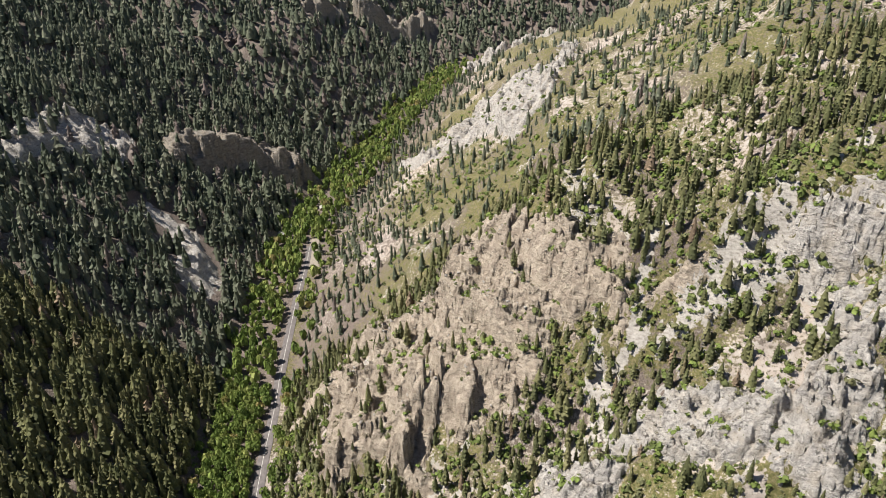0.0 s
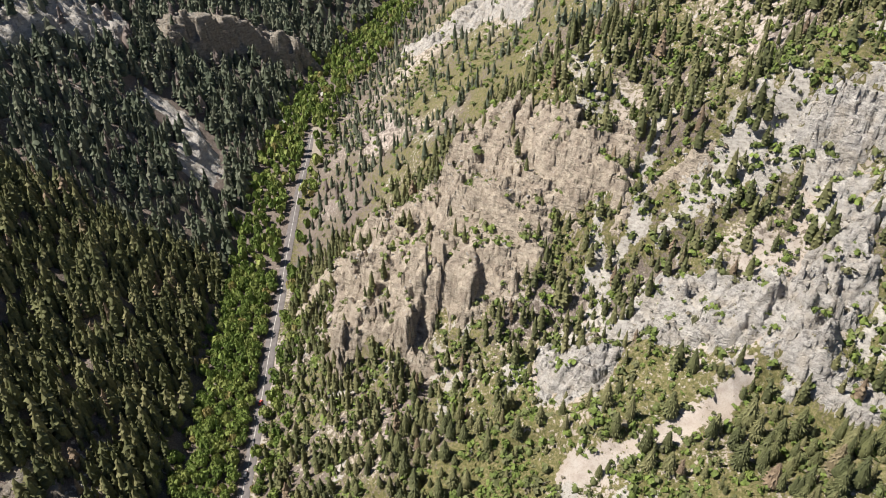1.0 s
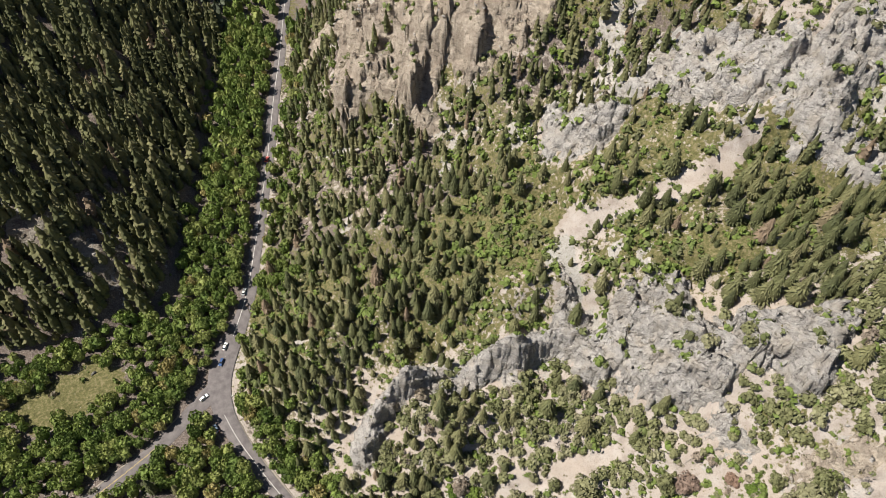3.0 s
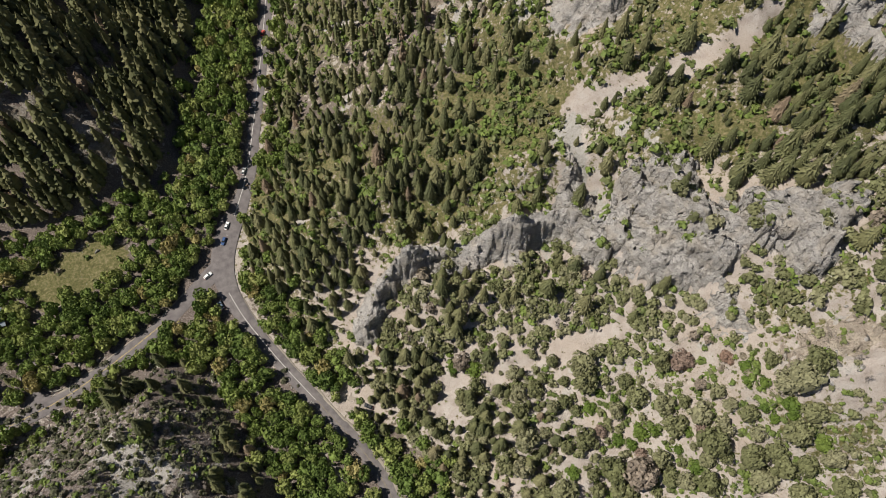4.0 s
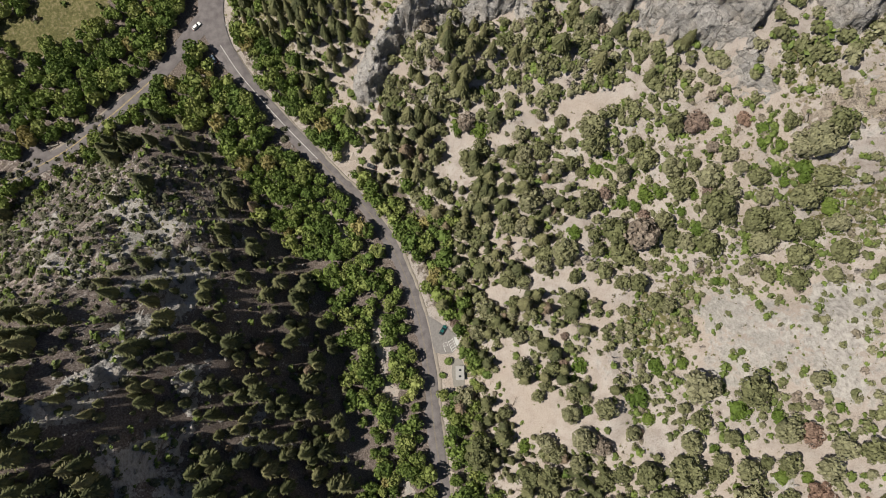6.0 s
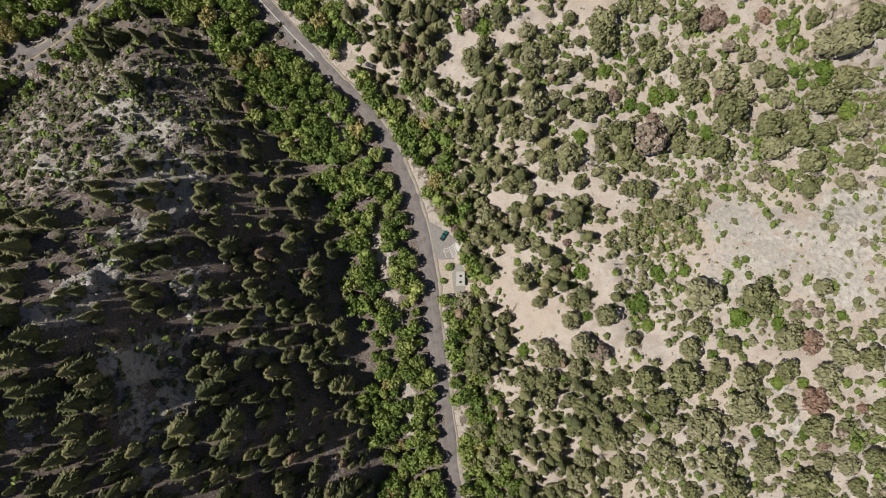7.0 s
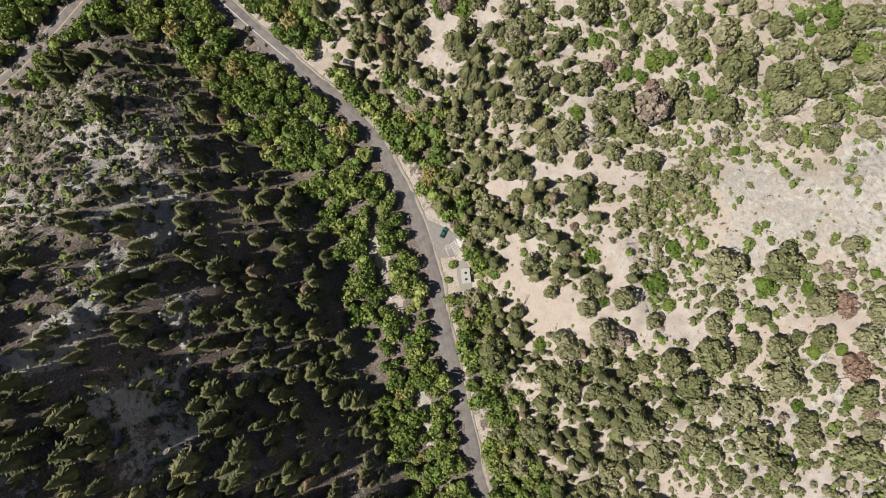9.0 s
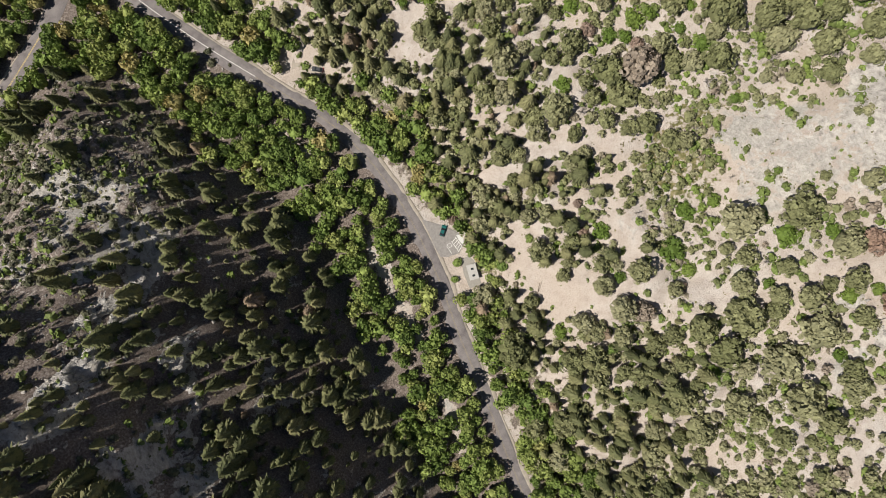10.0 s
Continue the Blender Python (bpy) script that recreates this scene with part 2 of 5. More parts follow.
ROAD = [(13, -160), (12, -130), (11, -101), (8, -84), (5, -66), (2, -50), (-1, -34), (-4, -14), (-8, 4), (-13, 20), (-21, 37), (-32, 53), (-45, 66),
        (-58, 78), (-72, 91), (-85, 104), (-97, 117), (-106, 129), (-112, 144), (-112, 160), (-109.5, 178), (-108, 198), (-109, 226), (-111, 262),
        (-114, 305), (-118, 350), (-121, 395), (-125, 437), (-129, 490), (-133, 545), (-136, 610), (-139, 655)]
BRANCH = [(-112, 144), (-124, 127), (-134, 113), (-147, 99), (-159, 87), (-172, 75.5), (-187, 65.5), (-201, 58), (-225, 47), (-260, 36), (-320, 20)]
VALLEY = [(13, -900)] + ROAD + [(-143, 705), (-132, 780), (-110, 865), (-86, 960), (-58, 1075), (-16, 1230), (36, 1360), (130, 1450), (330, 1530), (800, 1650), (2600, 1900)]
MEADOW_LINE = [(-118, 165), (-160, 142), (-200, 128), (-290, 105), (-420, 60)]


def right_steepness(y):
    return np.interp(y, [-200, -60, 0, 60, 120, 200, 260, 310, 380, 460, 600, 1000], [0.40, 0.44, 0.5, 0.56, 0.56, 0.58, 0.66, 0.95, 1.02, 0.92, 0.76, 0.62])


def base_height(x, y):
    """Ground without its fine relief, and the distances that lay out the planting."""
    dm, side = near_line(x, y, VALLEY)
    db, _ = near_line(x, y, BRANCH)
    dw, _ = near_line(x, y, MEADOW_LINE)
    floor = 0.055 * soft(y - 800, 120)
    wob = fbm(x, y, 90, 3, 3) * 9
    # right bank
    toe = np.interp(y, [-100, 60, 150, 300, 560, 680, 1100], [16, 14, 10, 9, 12, 34, 40])
    d = dm + wob * step(20, 120, dm) * 0.8
    s = right_steepness(y)
    bend = np.interp(y, [0, 240, 320, 500], [400, 400, 165, 220])
    hr = s * soft(d - toe, 10) - np.where(d > bend, (s - 0.52) * soft(d - bend, 40), 0)
    hr = hr + 16 * step(95, 150, d) * step(20, 70, y) * (1 - step(110, 150, y))
    # left bank: the spur between the roads, the far wall of the side valley, the long dark slope
    toe_l = np.interp(y, [-100, -20, 35, 70, 150, 400, 600, 720, 1100], [27, 35, 33, 29, 36, 40, 42, 30, 20])
    dl = smin(smin(dm - toe_l, db - 9, 20), dw - 30, 20) + wob * step(20, 140, dm) * 0.8
    hl = np.interp(y, [-50, 90, 150, 400, 900, 1500], [0.86, 0.8, 0.78, 0.68, 0.66, 0.5]) * soft(dl, 10)
    h = np.where(side > 0, hr, hl)
    cap = 330 + 70 * fbm(x, y, 500, 11, 2)
    h = np.where(h > 0.6 * cap, 0.6 * cap + 0.5 * cap * (1 - np.exp(-(h - 0.6 * cap) / (0.5 * cap))), h)
    return h + floor, dm, side, db, dw, dl


def ledges(x, y, dm, side):
    """Where bedrock comes through the soil, between 0 and 1."""
    r = ridged(x - 0.4 * y, y + 0.25 * x, 40, 71, 4, 0.62)
    sunny = step(1.2, 1.6, r + 0.25 * step(180, 330, y) - 0.25 * (1 - step(40, 120, dm)) - 0.25 * (1 - step(70, 130, y)))
    shady = 0.45 * step(0.95, 1.3, r)
    return np.where(side > 0, sunny, shady) * step(14, 40, dm)


def ground(x, y):
    x, y = np.asarray(x, float), np.asarray(y, float)
    h, dm, side, db, dw, dl = base_height(x, y)
    wild = step(8, 60, np.minimum(dm, np.where(side < 0, np.minimum(db, dl + 15), dm)))
    far = step(300, 1000, y)
    h = h + wild * (5.5 * ridged(x + 0.3 * y, y, 46, 21, 3) + 1.7 * fbm(x, y, 14, 31, 3))
    h = h + step(40, 220, dm) * far * np.where(side < 0, 30, 22) * ridged(x, y, 230, 41, 4)
    # ledges of bedrock that break the sunny slope
    ledge = ledges(x, y, dm, side)
    t = h / 3.1 - np.floor(h / 3.1)
    h = h + ledge * ((step(0.3, 0.7, t) - t) * 3.0 + 1.3 * ridged(x, y, 8, 26, 2))
    verge = step(4.5, 11, np.minimum(dm, db)) * step(14, 24, np.hypot(x - 4, y + 4))
    return h + verge * 0.35 * fbm(x, y, 6, 51, 3)

# ---- where things grow and where rock shows ----
MEADOW = ((-184, 137), (28, 15), 24)
SAND = [(28, 3), (36, 0), (31, -13), (40, -19), (52, -24), (66, -23), (70, -33), (51, -38), (37, -34), (25, -25), (20, -10)]
SAND_TRACK = [(69, -30), (91, -35), (108, -39), (124, -31), (139, -32), (165, -36)]
UPPER_TRACK = [(22, 19), (30, 21), (47, 26), (59, 24), (72, 20)]
SLOPE_TRACK = [(0, 83), (22, 85), (40, 90), (58, 94), (70, 99)]
BARE_KNOLL = [(96, 17), (107, 25), (125, 19), (131, 30), (140, 26), (142, -12), (131, -8), (116, -11), (101, -6)]
BARE_SLIP = [(50, 13), (63, 11), (72, -8), (62, -13), (55, 0)]
BARE_EDGE = [(129, 24), (152, 26), (158, -22), (138, -12)]
SCREE_RUN = [(50, 184), (62, 181), (78, 186), (93, 188), (108, 190), (119, 202)]
SCREE_CHUTE = [(46, 175), (51, 163), (52, 152), (58, 141)]
SHADE_PULLOUT = [(-44, 79.5), (-38, 77.5), (-32, 74.5)]
DRY_WASH = [(6, 93), (4, 87), (0, 80), (2, 74), (6, 68)]
SPUR_TOP = [(-192, 66), (-146, 74), (-104, 68), (-88, 48), (-95, 22), (-120, 14), (-136, 4), (-190, -6)]
PULLOUT = [(-6, 13), (4, 9), (8.5, 4), (10.5, -3), (15.5, -8), (16, -19), (4, -20.5), (1, -16), (-2, -6)]
FIN = [(-36, 107), (-30, 122), (-23, 128), (-9, 132), (13, 134), (30, 137), (45, 141), (58, 135)]
CRAG_LOW = [(-93, 365), (-70, 369), (-45, 350), (-16, 322), (11, 298), (34, 285)]
CRAG_MID = [(-55, 380), (-24, 361), (2, 338), (23, 320), (36, 305)]
CRAG_TOP = [(2, 351), (21, 356), (45, 336), (64, 308), (67, 293)]
CRAG_FOOT = [(-75, 314), (-49, 309), (-22, 293), (2, 289), (19, 286)]
CLIFF_PALE = [(78, 230), (89, 243), (111, 239), (127, 223), (143, 203), (148, 187)]
CLIFF_TOP = [(160, 270), (178, 268), (189, 263)]
FAR_CLIFF = [(-47, 801), (8, 723), (51, 748), (76, 664), (113, 761), (160, 917)]
HEAD_CLIFF = [(-208, 1205), (-165, 1290), (-112, 1335), (-80, 1370), (-30, 1450)]
HEAD_RIDGE = [(70, 1330), (105, 1352), (150, 1372), (205, 1385), (255, 1400)]
LEFT_SLAB = [(-264, 594), (-244, 595), (-217, 555), (-213, 528)]
LEFT_WALL = [(-262, 716), (-247, 748), (-232, 773), (-211, 788), (-184, 800)]
LEFT_LEDGE = [(-373, 573), (-362, 629), (-347, 666), (-304, 679), (-299, 634), (-324, 605), (-347, 566), (-351, 527)]
LEFT_KNOB = [(-211, 206), (-200, 215), (-185, 201), (-172, 192)]
SPUR_ROCK = [(-116, -21), (-111, -17), (-108, -13), (-104, -5)]
SPUR_RIB = [(-111, -7), (-106, -2), (-101, 2), (-96, 7)]
SPUR_GULLY = [(-93, -45), (-88, -30), (-88, -22), (-91, -13)]
SPUR_END = [(-129, -36), (-125, -33), (-121, -30)]
CREEK_BED = [(-63, 78), (-57, 62), (-48, 48), (-38, 40), (-33, 24), (-28, 6), (-24, -10), (-21, -20), (-17, -31), (-12, -50), (-8, -80)]
FACE_RING = [(46, 167), (52, 160), (57, 153), (63, 144), (72, 154), (92, 152), (98, 137), (114, 136), (138, 130), (137, 113), (130, 103), (120, 100), (113, 110), (104, 110),
             (106, 95), (105, 87), (98, 88), (93, 99), (95, 105), (84, 110), (76, 111), (64, 121), (59, 117), (51, 129), (43, 141), (46, 154)]
PALE_RING = [(77, 234), (88, 245), (100, 248), (121, 243), (135, 229), (138, 219), (147, 240), (161, 244), (173, 242), (173, 223), (158, 207), (144, 192), (135, 193), (133, 203), (116, 210), (97, 221)]
STEP_RING = [(159, 254), (166, 263), (175, 261), (184, 256), (185, 237), (173, 242), (162, 247)]
KNOB_RING = [(37, 231), (48, 251), (68, 236), (75, 222), (66, 216), (49, 213)]
TAN_RING = [(-75, 319), (-70, 338), (-53, 355), (-30, 349), (-8, 345), (0, 368), (23, 385), (52, 351), (69, 310), (61, 296), (40, 301), (34, 286), (36, 273), (12, 274), (-3, 273), (3, 257), (-17, 263),
            (-43, 291), (-59, 280)]
FAR_RING = [(-45, 745), (-22, 690), (35, 680), (60, 565), (88, 600), (118, 720), (150, 830), (110, 880), (62, 880), (31, 835), (0, 780)]
SHELF_RING = [(82, 291), (101, 292), (118, 288), (121, 281), (107, 282), (90, 284)]
THICKETS = [[(52, 324), (85, 300), (111, 285), (127, 284), (160, 276), (157, 265), (142, 252), (122, 266), (97, 272), (84, 266), (55, 272), (45, 286)], [(9, 190), (27, 195), (50, 185), (48, 168), (21, 166), (7, 177)],
            [(53, 168), (69, 169), (91, 171), (117, 167), (129, 174), (111, 149), (74, 152)], [(67, 26), (93, 27), (100, 5), (86, -3), (68, 1)],
            [(108, 85), (106, 102), (121, 100), (138, 105), (140, 83), (127, 82), (120, 67), (116, 53)], [(116, 63), (142, 58), (146, 38), (124, 44)]]
GROVES = [[(119, 282), (128, 286), (156, 276), (161, 268), (146, 252), (133, 254), (122, 267)], [(35, 318), (55, 308), (58, 292), (53, 273), (56, 253), (29, 253), (12, 262), (15, 280), (38, 283)]]
GROVE = [(122, 167), (132, 175), (152, 178), (167, 174), (162, 156), (135, 152), (121, 153)]
EDGE_CRAG = [(122, 76), (135, 77), (138, 73)]


def inside(x, y, ring):
    hit = np.zeros(np.shape(x), bool)
    for (ax, ay), (bx, by) in zip(ring, ring[1:] + ring[:1]):
        hit ^= ((ay > y) != (by > y)) & (x < (bx - ax) * (y - ay) / (by - ay + 1e-9) + ax)
    return hit


def blob(x, y, ring, soft_edge=6.0):
    """1 inside a ring, falling to 0 over its edge, with an uneven outline."""
    d, _ = near_line(x, y, ring, True)
    d = np.where(inside(x, y, ring), d, -d) + 3.5 * fbm(x, y, 11, 77, 3)
    return step(-soft_edge / 2, soft_edge / 2, d)


def band(x, y, line, width):
    d, _ = near_line(x, y, line)
    return 1 - step(width * 0.5, width, d + width * 0.45 * fbm(x, y, 7, 78, 3))


def ellipse(x, y, spec):
    (cx, cy), (a, b), turn = spec
    c, s = math.cos(radians(turn)), math.sin(radians(turn))
    u, v = ((x - cx) * c + (y - cy) * s) / a, (-(x - cx) * s + (y - cy) * c) / b
    return 1 - step(0.8, 1.15, np.hypot(u, v) + 0.25 * fbm(x, y, 12, 79, 3))


def cover(x, y):
    """Shares of soil, brush, litter, scree, and what the planting needs."""
    h, dm, side, db, dw, dl = base_height(x, y)
    right, left = side > 0, side <= 0
    bare = np.maximum.reduce([blob(x, y, SAND, 4), band(x, y, SAND_TRACK, 6.5), band(x, y, UPPER_TRACK, 4.5), band(x, y, SLOPE_TRACK, 5), band(x, y, SHADE_PULLOUT, 6.5), 0.95 * band(x, y, DRY_WASH, 7), 0.7 * band(x, y, CREEK_BED, 2.6) * step(-0.15, 0.2, fbm(x, y, 15, 80, 2)),
                              0.75 * blob(x, y, BARE_KNOLL), 0.5 * blob(x, y, BARE_SLIP), 0.55 * blob(x, y, BARE_EDGE), 0.97 * band(x, y, SCREE_RUN, 4.6), 0.85 * band(x, y, SCREE_CHUTE, 6),
                              blob(x, y, PULLOUT, 2)])
    rock = np.maximum.reduce([band(x, y, FIN, 13), *(blob(x, y, ring, 3) for ring in (FACE_RING, PALE_RING, STEP_RING, KNOB_RING, TAN_RING, FAR_RING, SHELF_RING)), band(x, y, CRAG_LOW, 14), band(x, y, CRAG_MID, 14),
                              0.8 * band(x, y, CRAG_FOOT, 18), band(x, y, CLIFF_TOP, 22),
                              band(x, y, LEFT_SLAB, 22), band(x, y, LEFT_WALL, 24),
                              band(x, y, HEAD_CLIFF, 40), band(x, y, HEAD_RIDGE, 40), blob(x, y, LEFT_LEDGE, 6), band(x, y, LEFT_KNOB, 16), band(x, y, SPUR_ROCK, 10), band(x, y, SPUR_RIB, 10), band(x, y, SPUR_GULLY, 11), band(x, y, SPUR_END, 10), band(x, y, EDGE_CRAG, 16)])
    meadow = ellipse(x, y, MEADOW)
    spur = blob(x, y, SPUR_TOP, 12)
    patch = fbm(x, y, 34, 61, 4)
    flank = fbm(x + 0.5 * y, y, 60, 62, 3)
    # valley floor woods of broad leaves
    near_road = np.minimum(dm, db) - 2.8 * np.exp(-(np.hypot(x + 114, y - 147) / 20) ** 2)
    glade = np.where(left, 1 - step(-6, 5, dl + 4 * patch), (1 - step(14, 26, dm + 8 * patch)) * np.where(y > 130, 0.45, 1.0) * (1 - step(760, 900, y)))
    glade = np.where(left & (y > 700), 1 - step(0, 12, dl + 6 * patch), glade)
    glade = np.where(right & (y > 700), 1 - step(14, 32, dm + 6 * patch), glade) * (1 - step(1300, 1420, y))
    glade = glade * (1 - meadow) * np.maximum(step(4.0, 5.4, near_road), y > 664) * (1 - bare)
    # needle woods
    toe_wood = step(10, 24, dm) * (1 - step(55, 120, dm - 30 * patch - 0.25 * (y - 120))) * step(86, 112, y - 0.25 * dm + 10 * patch) * (1 - step(330, 470, y + 40 * patch))
    slope_wood = np.where(y < 100, (1 - step(30, 85, dm + 15 * patch)) * 0.9, 0.17 + 0.1 * step(180, 260, y) + (0.5 - 0.25 * step(380, 520, y)) * step(0.05, 0.45, patch) + 0.5 * step(280, 380, y) * (1 - step(40, 110, dm)))
    toe_wood = toe_wood * (0.4 + 0.6 * step(-0.25, 0.2, fbm(x, y, 21, 64, 3)))
    wood_r = np.maximum(toe_wood, slope_wood) * step(8, 14, dm)
    wood_l = step(-2, 9, dl) * (1 - 0.95 * spur) * (1 - 0.2 * step(0.5, 0.9, flank))
    near_spur = left & (y < 95) & (x < -62)
    wood_l = wood_l * np.where(near_spur, 1 - 0.75 * step(-0.05, 0.35, fbm(x, y, 24, 63, 3)) * step(-62, -80, x), 1.0)
    thick = np.maximum.reduce([blob(x, y, ring, 8) for ring in THICKETS])
    grove = blob(x, y, GROVE, 6)
    wood_r = np.maximum.reduce([wood_r * (1 - 0.6 * thick), 0.8 * grove, *(0.62 * blob(x, y, ring, 6) for ring in GROVES)])
    wood = np.where(right, wood_r, wood_l) * (1 - bare) * (1 - np.where(right, np.where(y > 250, 0.72, 0.9), 0.4) * rock) * (1 - 0.8 * glade) * (1 - 0.95 * band(x, y, LEFT_SLAB, 26)) * (1 - 0.6 * blob(x, y, LEFT_LEDGE, 6)) * (1 - 0.8 * band(x, y, LEFT_WALL, 28))
    # junipers on the dry bench
    bench = np.where(right & (y < 150), step(16, 34, dm) * (1 - step(112, 140, y - 0.15 * (dm - 60))), 0) * (1 - bare) * (1 - 0.75 * rock)
    # brush
    near_crag = 1.0
    brush = near_crag * np.where(right, 0.62 + 0.4 * step(-0.2, 0.5, flank), 0.12 + 0.16 * spur + 0.2 * near_spur * (1 - wood)) * (1 - 0.85 * bare) * (1 - blob(x, y, PULLOUT, 1)) * step(7, 12, near_road)
    brush = np.maximum(brush, 0.95 * thick) * np.where(right, 1 - np.where(y > 250, 0.3, 0.55) * rock, 1.0)
    return dict(open_spur=near_spur * (1 - wood), dm=dm, db=db, dl=dl, right=right, bare=bare, rock=rock, meadow=meadow, spur=spur, glade=glade, wood=wood, bench=bench, brush=brush,
                patch=patch, flank=flank, near_road=near_road, thick=thick)


# ---- meshes from arrays ----
def mesh_of(name, verts, faces, material, smooth=False, **marks):
    """A mesh from arrays; faces all have the same number of corners; marks are numbers kept at the points."""
    me = bpy.data.meshes.new(name)
    verts, faces = np.ascontiguousarray(verts, np.float32), np.ascontiguousarray(faces, np.int32)
    me.vertices.add(len(verts))
    me.vertices.foreach_set("co", verts.ravel())
    me.loops.add(faces.size)
    me.loops.foreach_set("vertex_index", faces.ravel())
    me.polygons.add(len(faces))
    me.polygons.foreach_set("loop_start", np.arange(0, faces.size, faces.shape[1], dtype=np.int32))
    if smooth:
        me.polygons.foreach_set("use_smooth", np.ones(len(faces), bool))
    for key, values in marks.items():
        layer = me.attributes.new(key, "FLOAT", "POINT")
        layer.data.foreach_set("value", np.ascontiguousarray(values, np.float32))
    me.materials.append(material)
    me.update(calc_edges=True)
    return me


def part(name, me, parent, label=""):
    ob = new(name, me)
    ob.parent = parent
    return tagged(ob, label)


def part_bm(name, bm, material, parent, label=""):
    me = bpy.data.meshes.new(name)
    bm.to_mesh(me)
    bm.free()
    me.materials.append(material)
    return part(name, me, parent, label)


def spaced(low, high, fine, grow, a, b):
    """Grid lines, fine between a and b and wider and wider outside."""
    lines = list(np.arange(a, b + 0.01, fine))
    s = fine
    while lines[-1] < high:
        s = min(s * grow, 160)
        lines.append(lines[-1] + s)
    s = fine
    while lines[0] > low:
        s = min(s * grow, 160)
        lines.insert(0, lines[0] - s)
    return np.array(lines)


def grid_faces(n, m):
    i = np.arange(n * m).reshape(n, m)
    return np.stack([i[:-1, :-1], i[:-1, 1:], i[1:, 1:], i[1:, :-1]], -1).reshape(-1, 4)


gx, gy = spaced(-3200, 3000, 2.4, 1.045, -215, 170), spaced(-2600, 4200, 2.4, 1.028, -105, 290)
GX, GY = np.meshgrid(gx, gy)
fx, fy = GX.ravel(), GY.ravel()
lay = cover(fx, fy)
gz = ground(fx, fy)
green = np.clip(0.13 + 0.3 * lay["thick"] + np.where(lay["right"], 0.42, 0.2) * lay["brush"] - 0.3 * lay["bench"] + 0.95 * lay["meadow"] + np.where(lay["right"], 0, 0.3 * step(350, 500, fy)) - 0.32 * lay["spur"] - 0.2 * lay["open_spur"] + 0.3 * lay["glade"] - 0.9 * lay["bare"] - 0.2 * lay["rock"]
                + np.where(lay["right"], (0.32 + 0.40 * fbm(fx, fy, 48, 66, 3)) * step(100, 220, fy), 0), 0, 1)
litter = np.clip(0.2 * lay["meadow"] + np.where(lay["right"], 0.28 * step(150, 260, fy), 0) + np.where(lay["right"], 0.4 * lay["wood"] + 0.5 * lay["glade"], 0.75 + 0.25 * lay["wood"] - 0.08 * lay["spur"] - 0.1 * lay["open_spur"] - 0.75 * lay["meadow"]) - lay["bare"], 0, 1)
scree = np.clip(0.25 * lay["rock"] + np.where(lay["right"], 0.08 + 0.22 * lay["flank"] + 0.7 * band(fx, fy, SCREE_CHUTE, 6) + 0.35 * blob(fx, fy, BARE_KNOLL) + 0.35 * blob(fx, fy, BARE_EDGE), 0.05 + 0.12 * lay["spur"] + 0.4 * band(fx, fy, CREEK_BED, 2.6)), 0, 1) * (1 - 0.75 * blob(fx, fy, SAND, 4)) * (1 - lay["meadow"])
rocky = np.clip((0.95 - 0.5 * step(200, 420, fy) * lay["right"]) * ledges(fx, fy, lay["dm"], np.where(lay["right"], 1, -1)) + 0.12 * lay["rock"] + 0.04 * lay["spur"] + np.where(~lay["right"] & (fx < -50) & (fy < 95), 0.1 + 0.16 * (1 - lay["wood"]), 0), 0, 1) * (1 - lay["bare"]) * (1 - lay["meadow"]) * (1 - lay["glade"]) + 0.5 * blob(fx, fy, BARE_KNOLL) + 0.42 * blob(fx, fy, BARE_EDGE) + 0.4 * blob(fx, fy, BARE_SLIP)
ground_sheet = new("ground", mesh_of("ground", np.stack([fx, fy, gz], 1), grid_faces(len(gy), len(gx)), SOIL, True, green=green, litter=litter, scree=scree, rock=rocky))
tagged(ground_sheet, "pale dusty canyon slopes with dry grass, scree and forest litter", "ground", kind="structure")


# ---- roads ----
def curve_points(line, step_m=2.0):
    """Points along a smooth curve through the line's points, with the way at each."""
    p = np.array(line, float)
    p = np.vstack([2 * p[0] - p[1], p, 2 * p[-1] - p[-2]])
    out = []
    for i in range(1, len(p) - 2):
        n = max(2, int(np.hypot(*(p[i + 1] - p[i])) / step_m))
        for t in np.arange(n) / n:
            a, b, c, d = p[i - 1], p[i], p[i + 1], p[i + 2]
            out.append(0.5 * (2 * b + (c - a) * t + (2 * a - 5 * b + 4 * c - d) * t * t + (3 * b - a - 3 * c + d) * t ** 3))
    out.append(p[-2])
    out = np.array(out)
    way = np.gradient(out, axis=0)
    return out, way / np.linalg.norm(way, axis=1, keepdims=True)


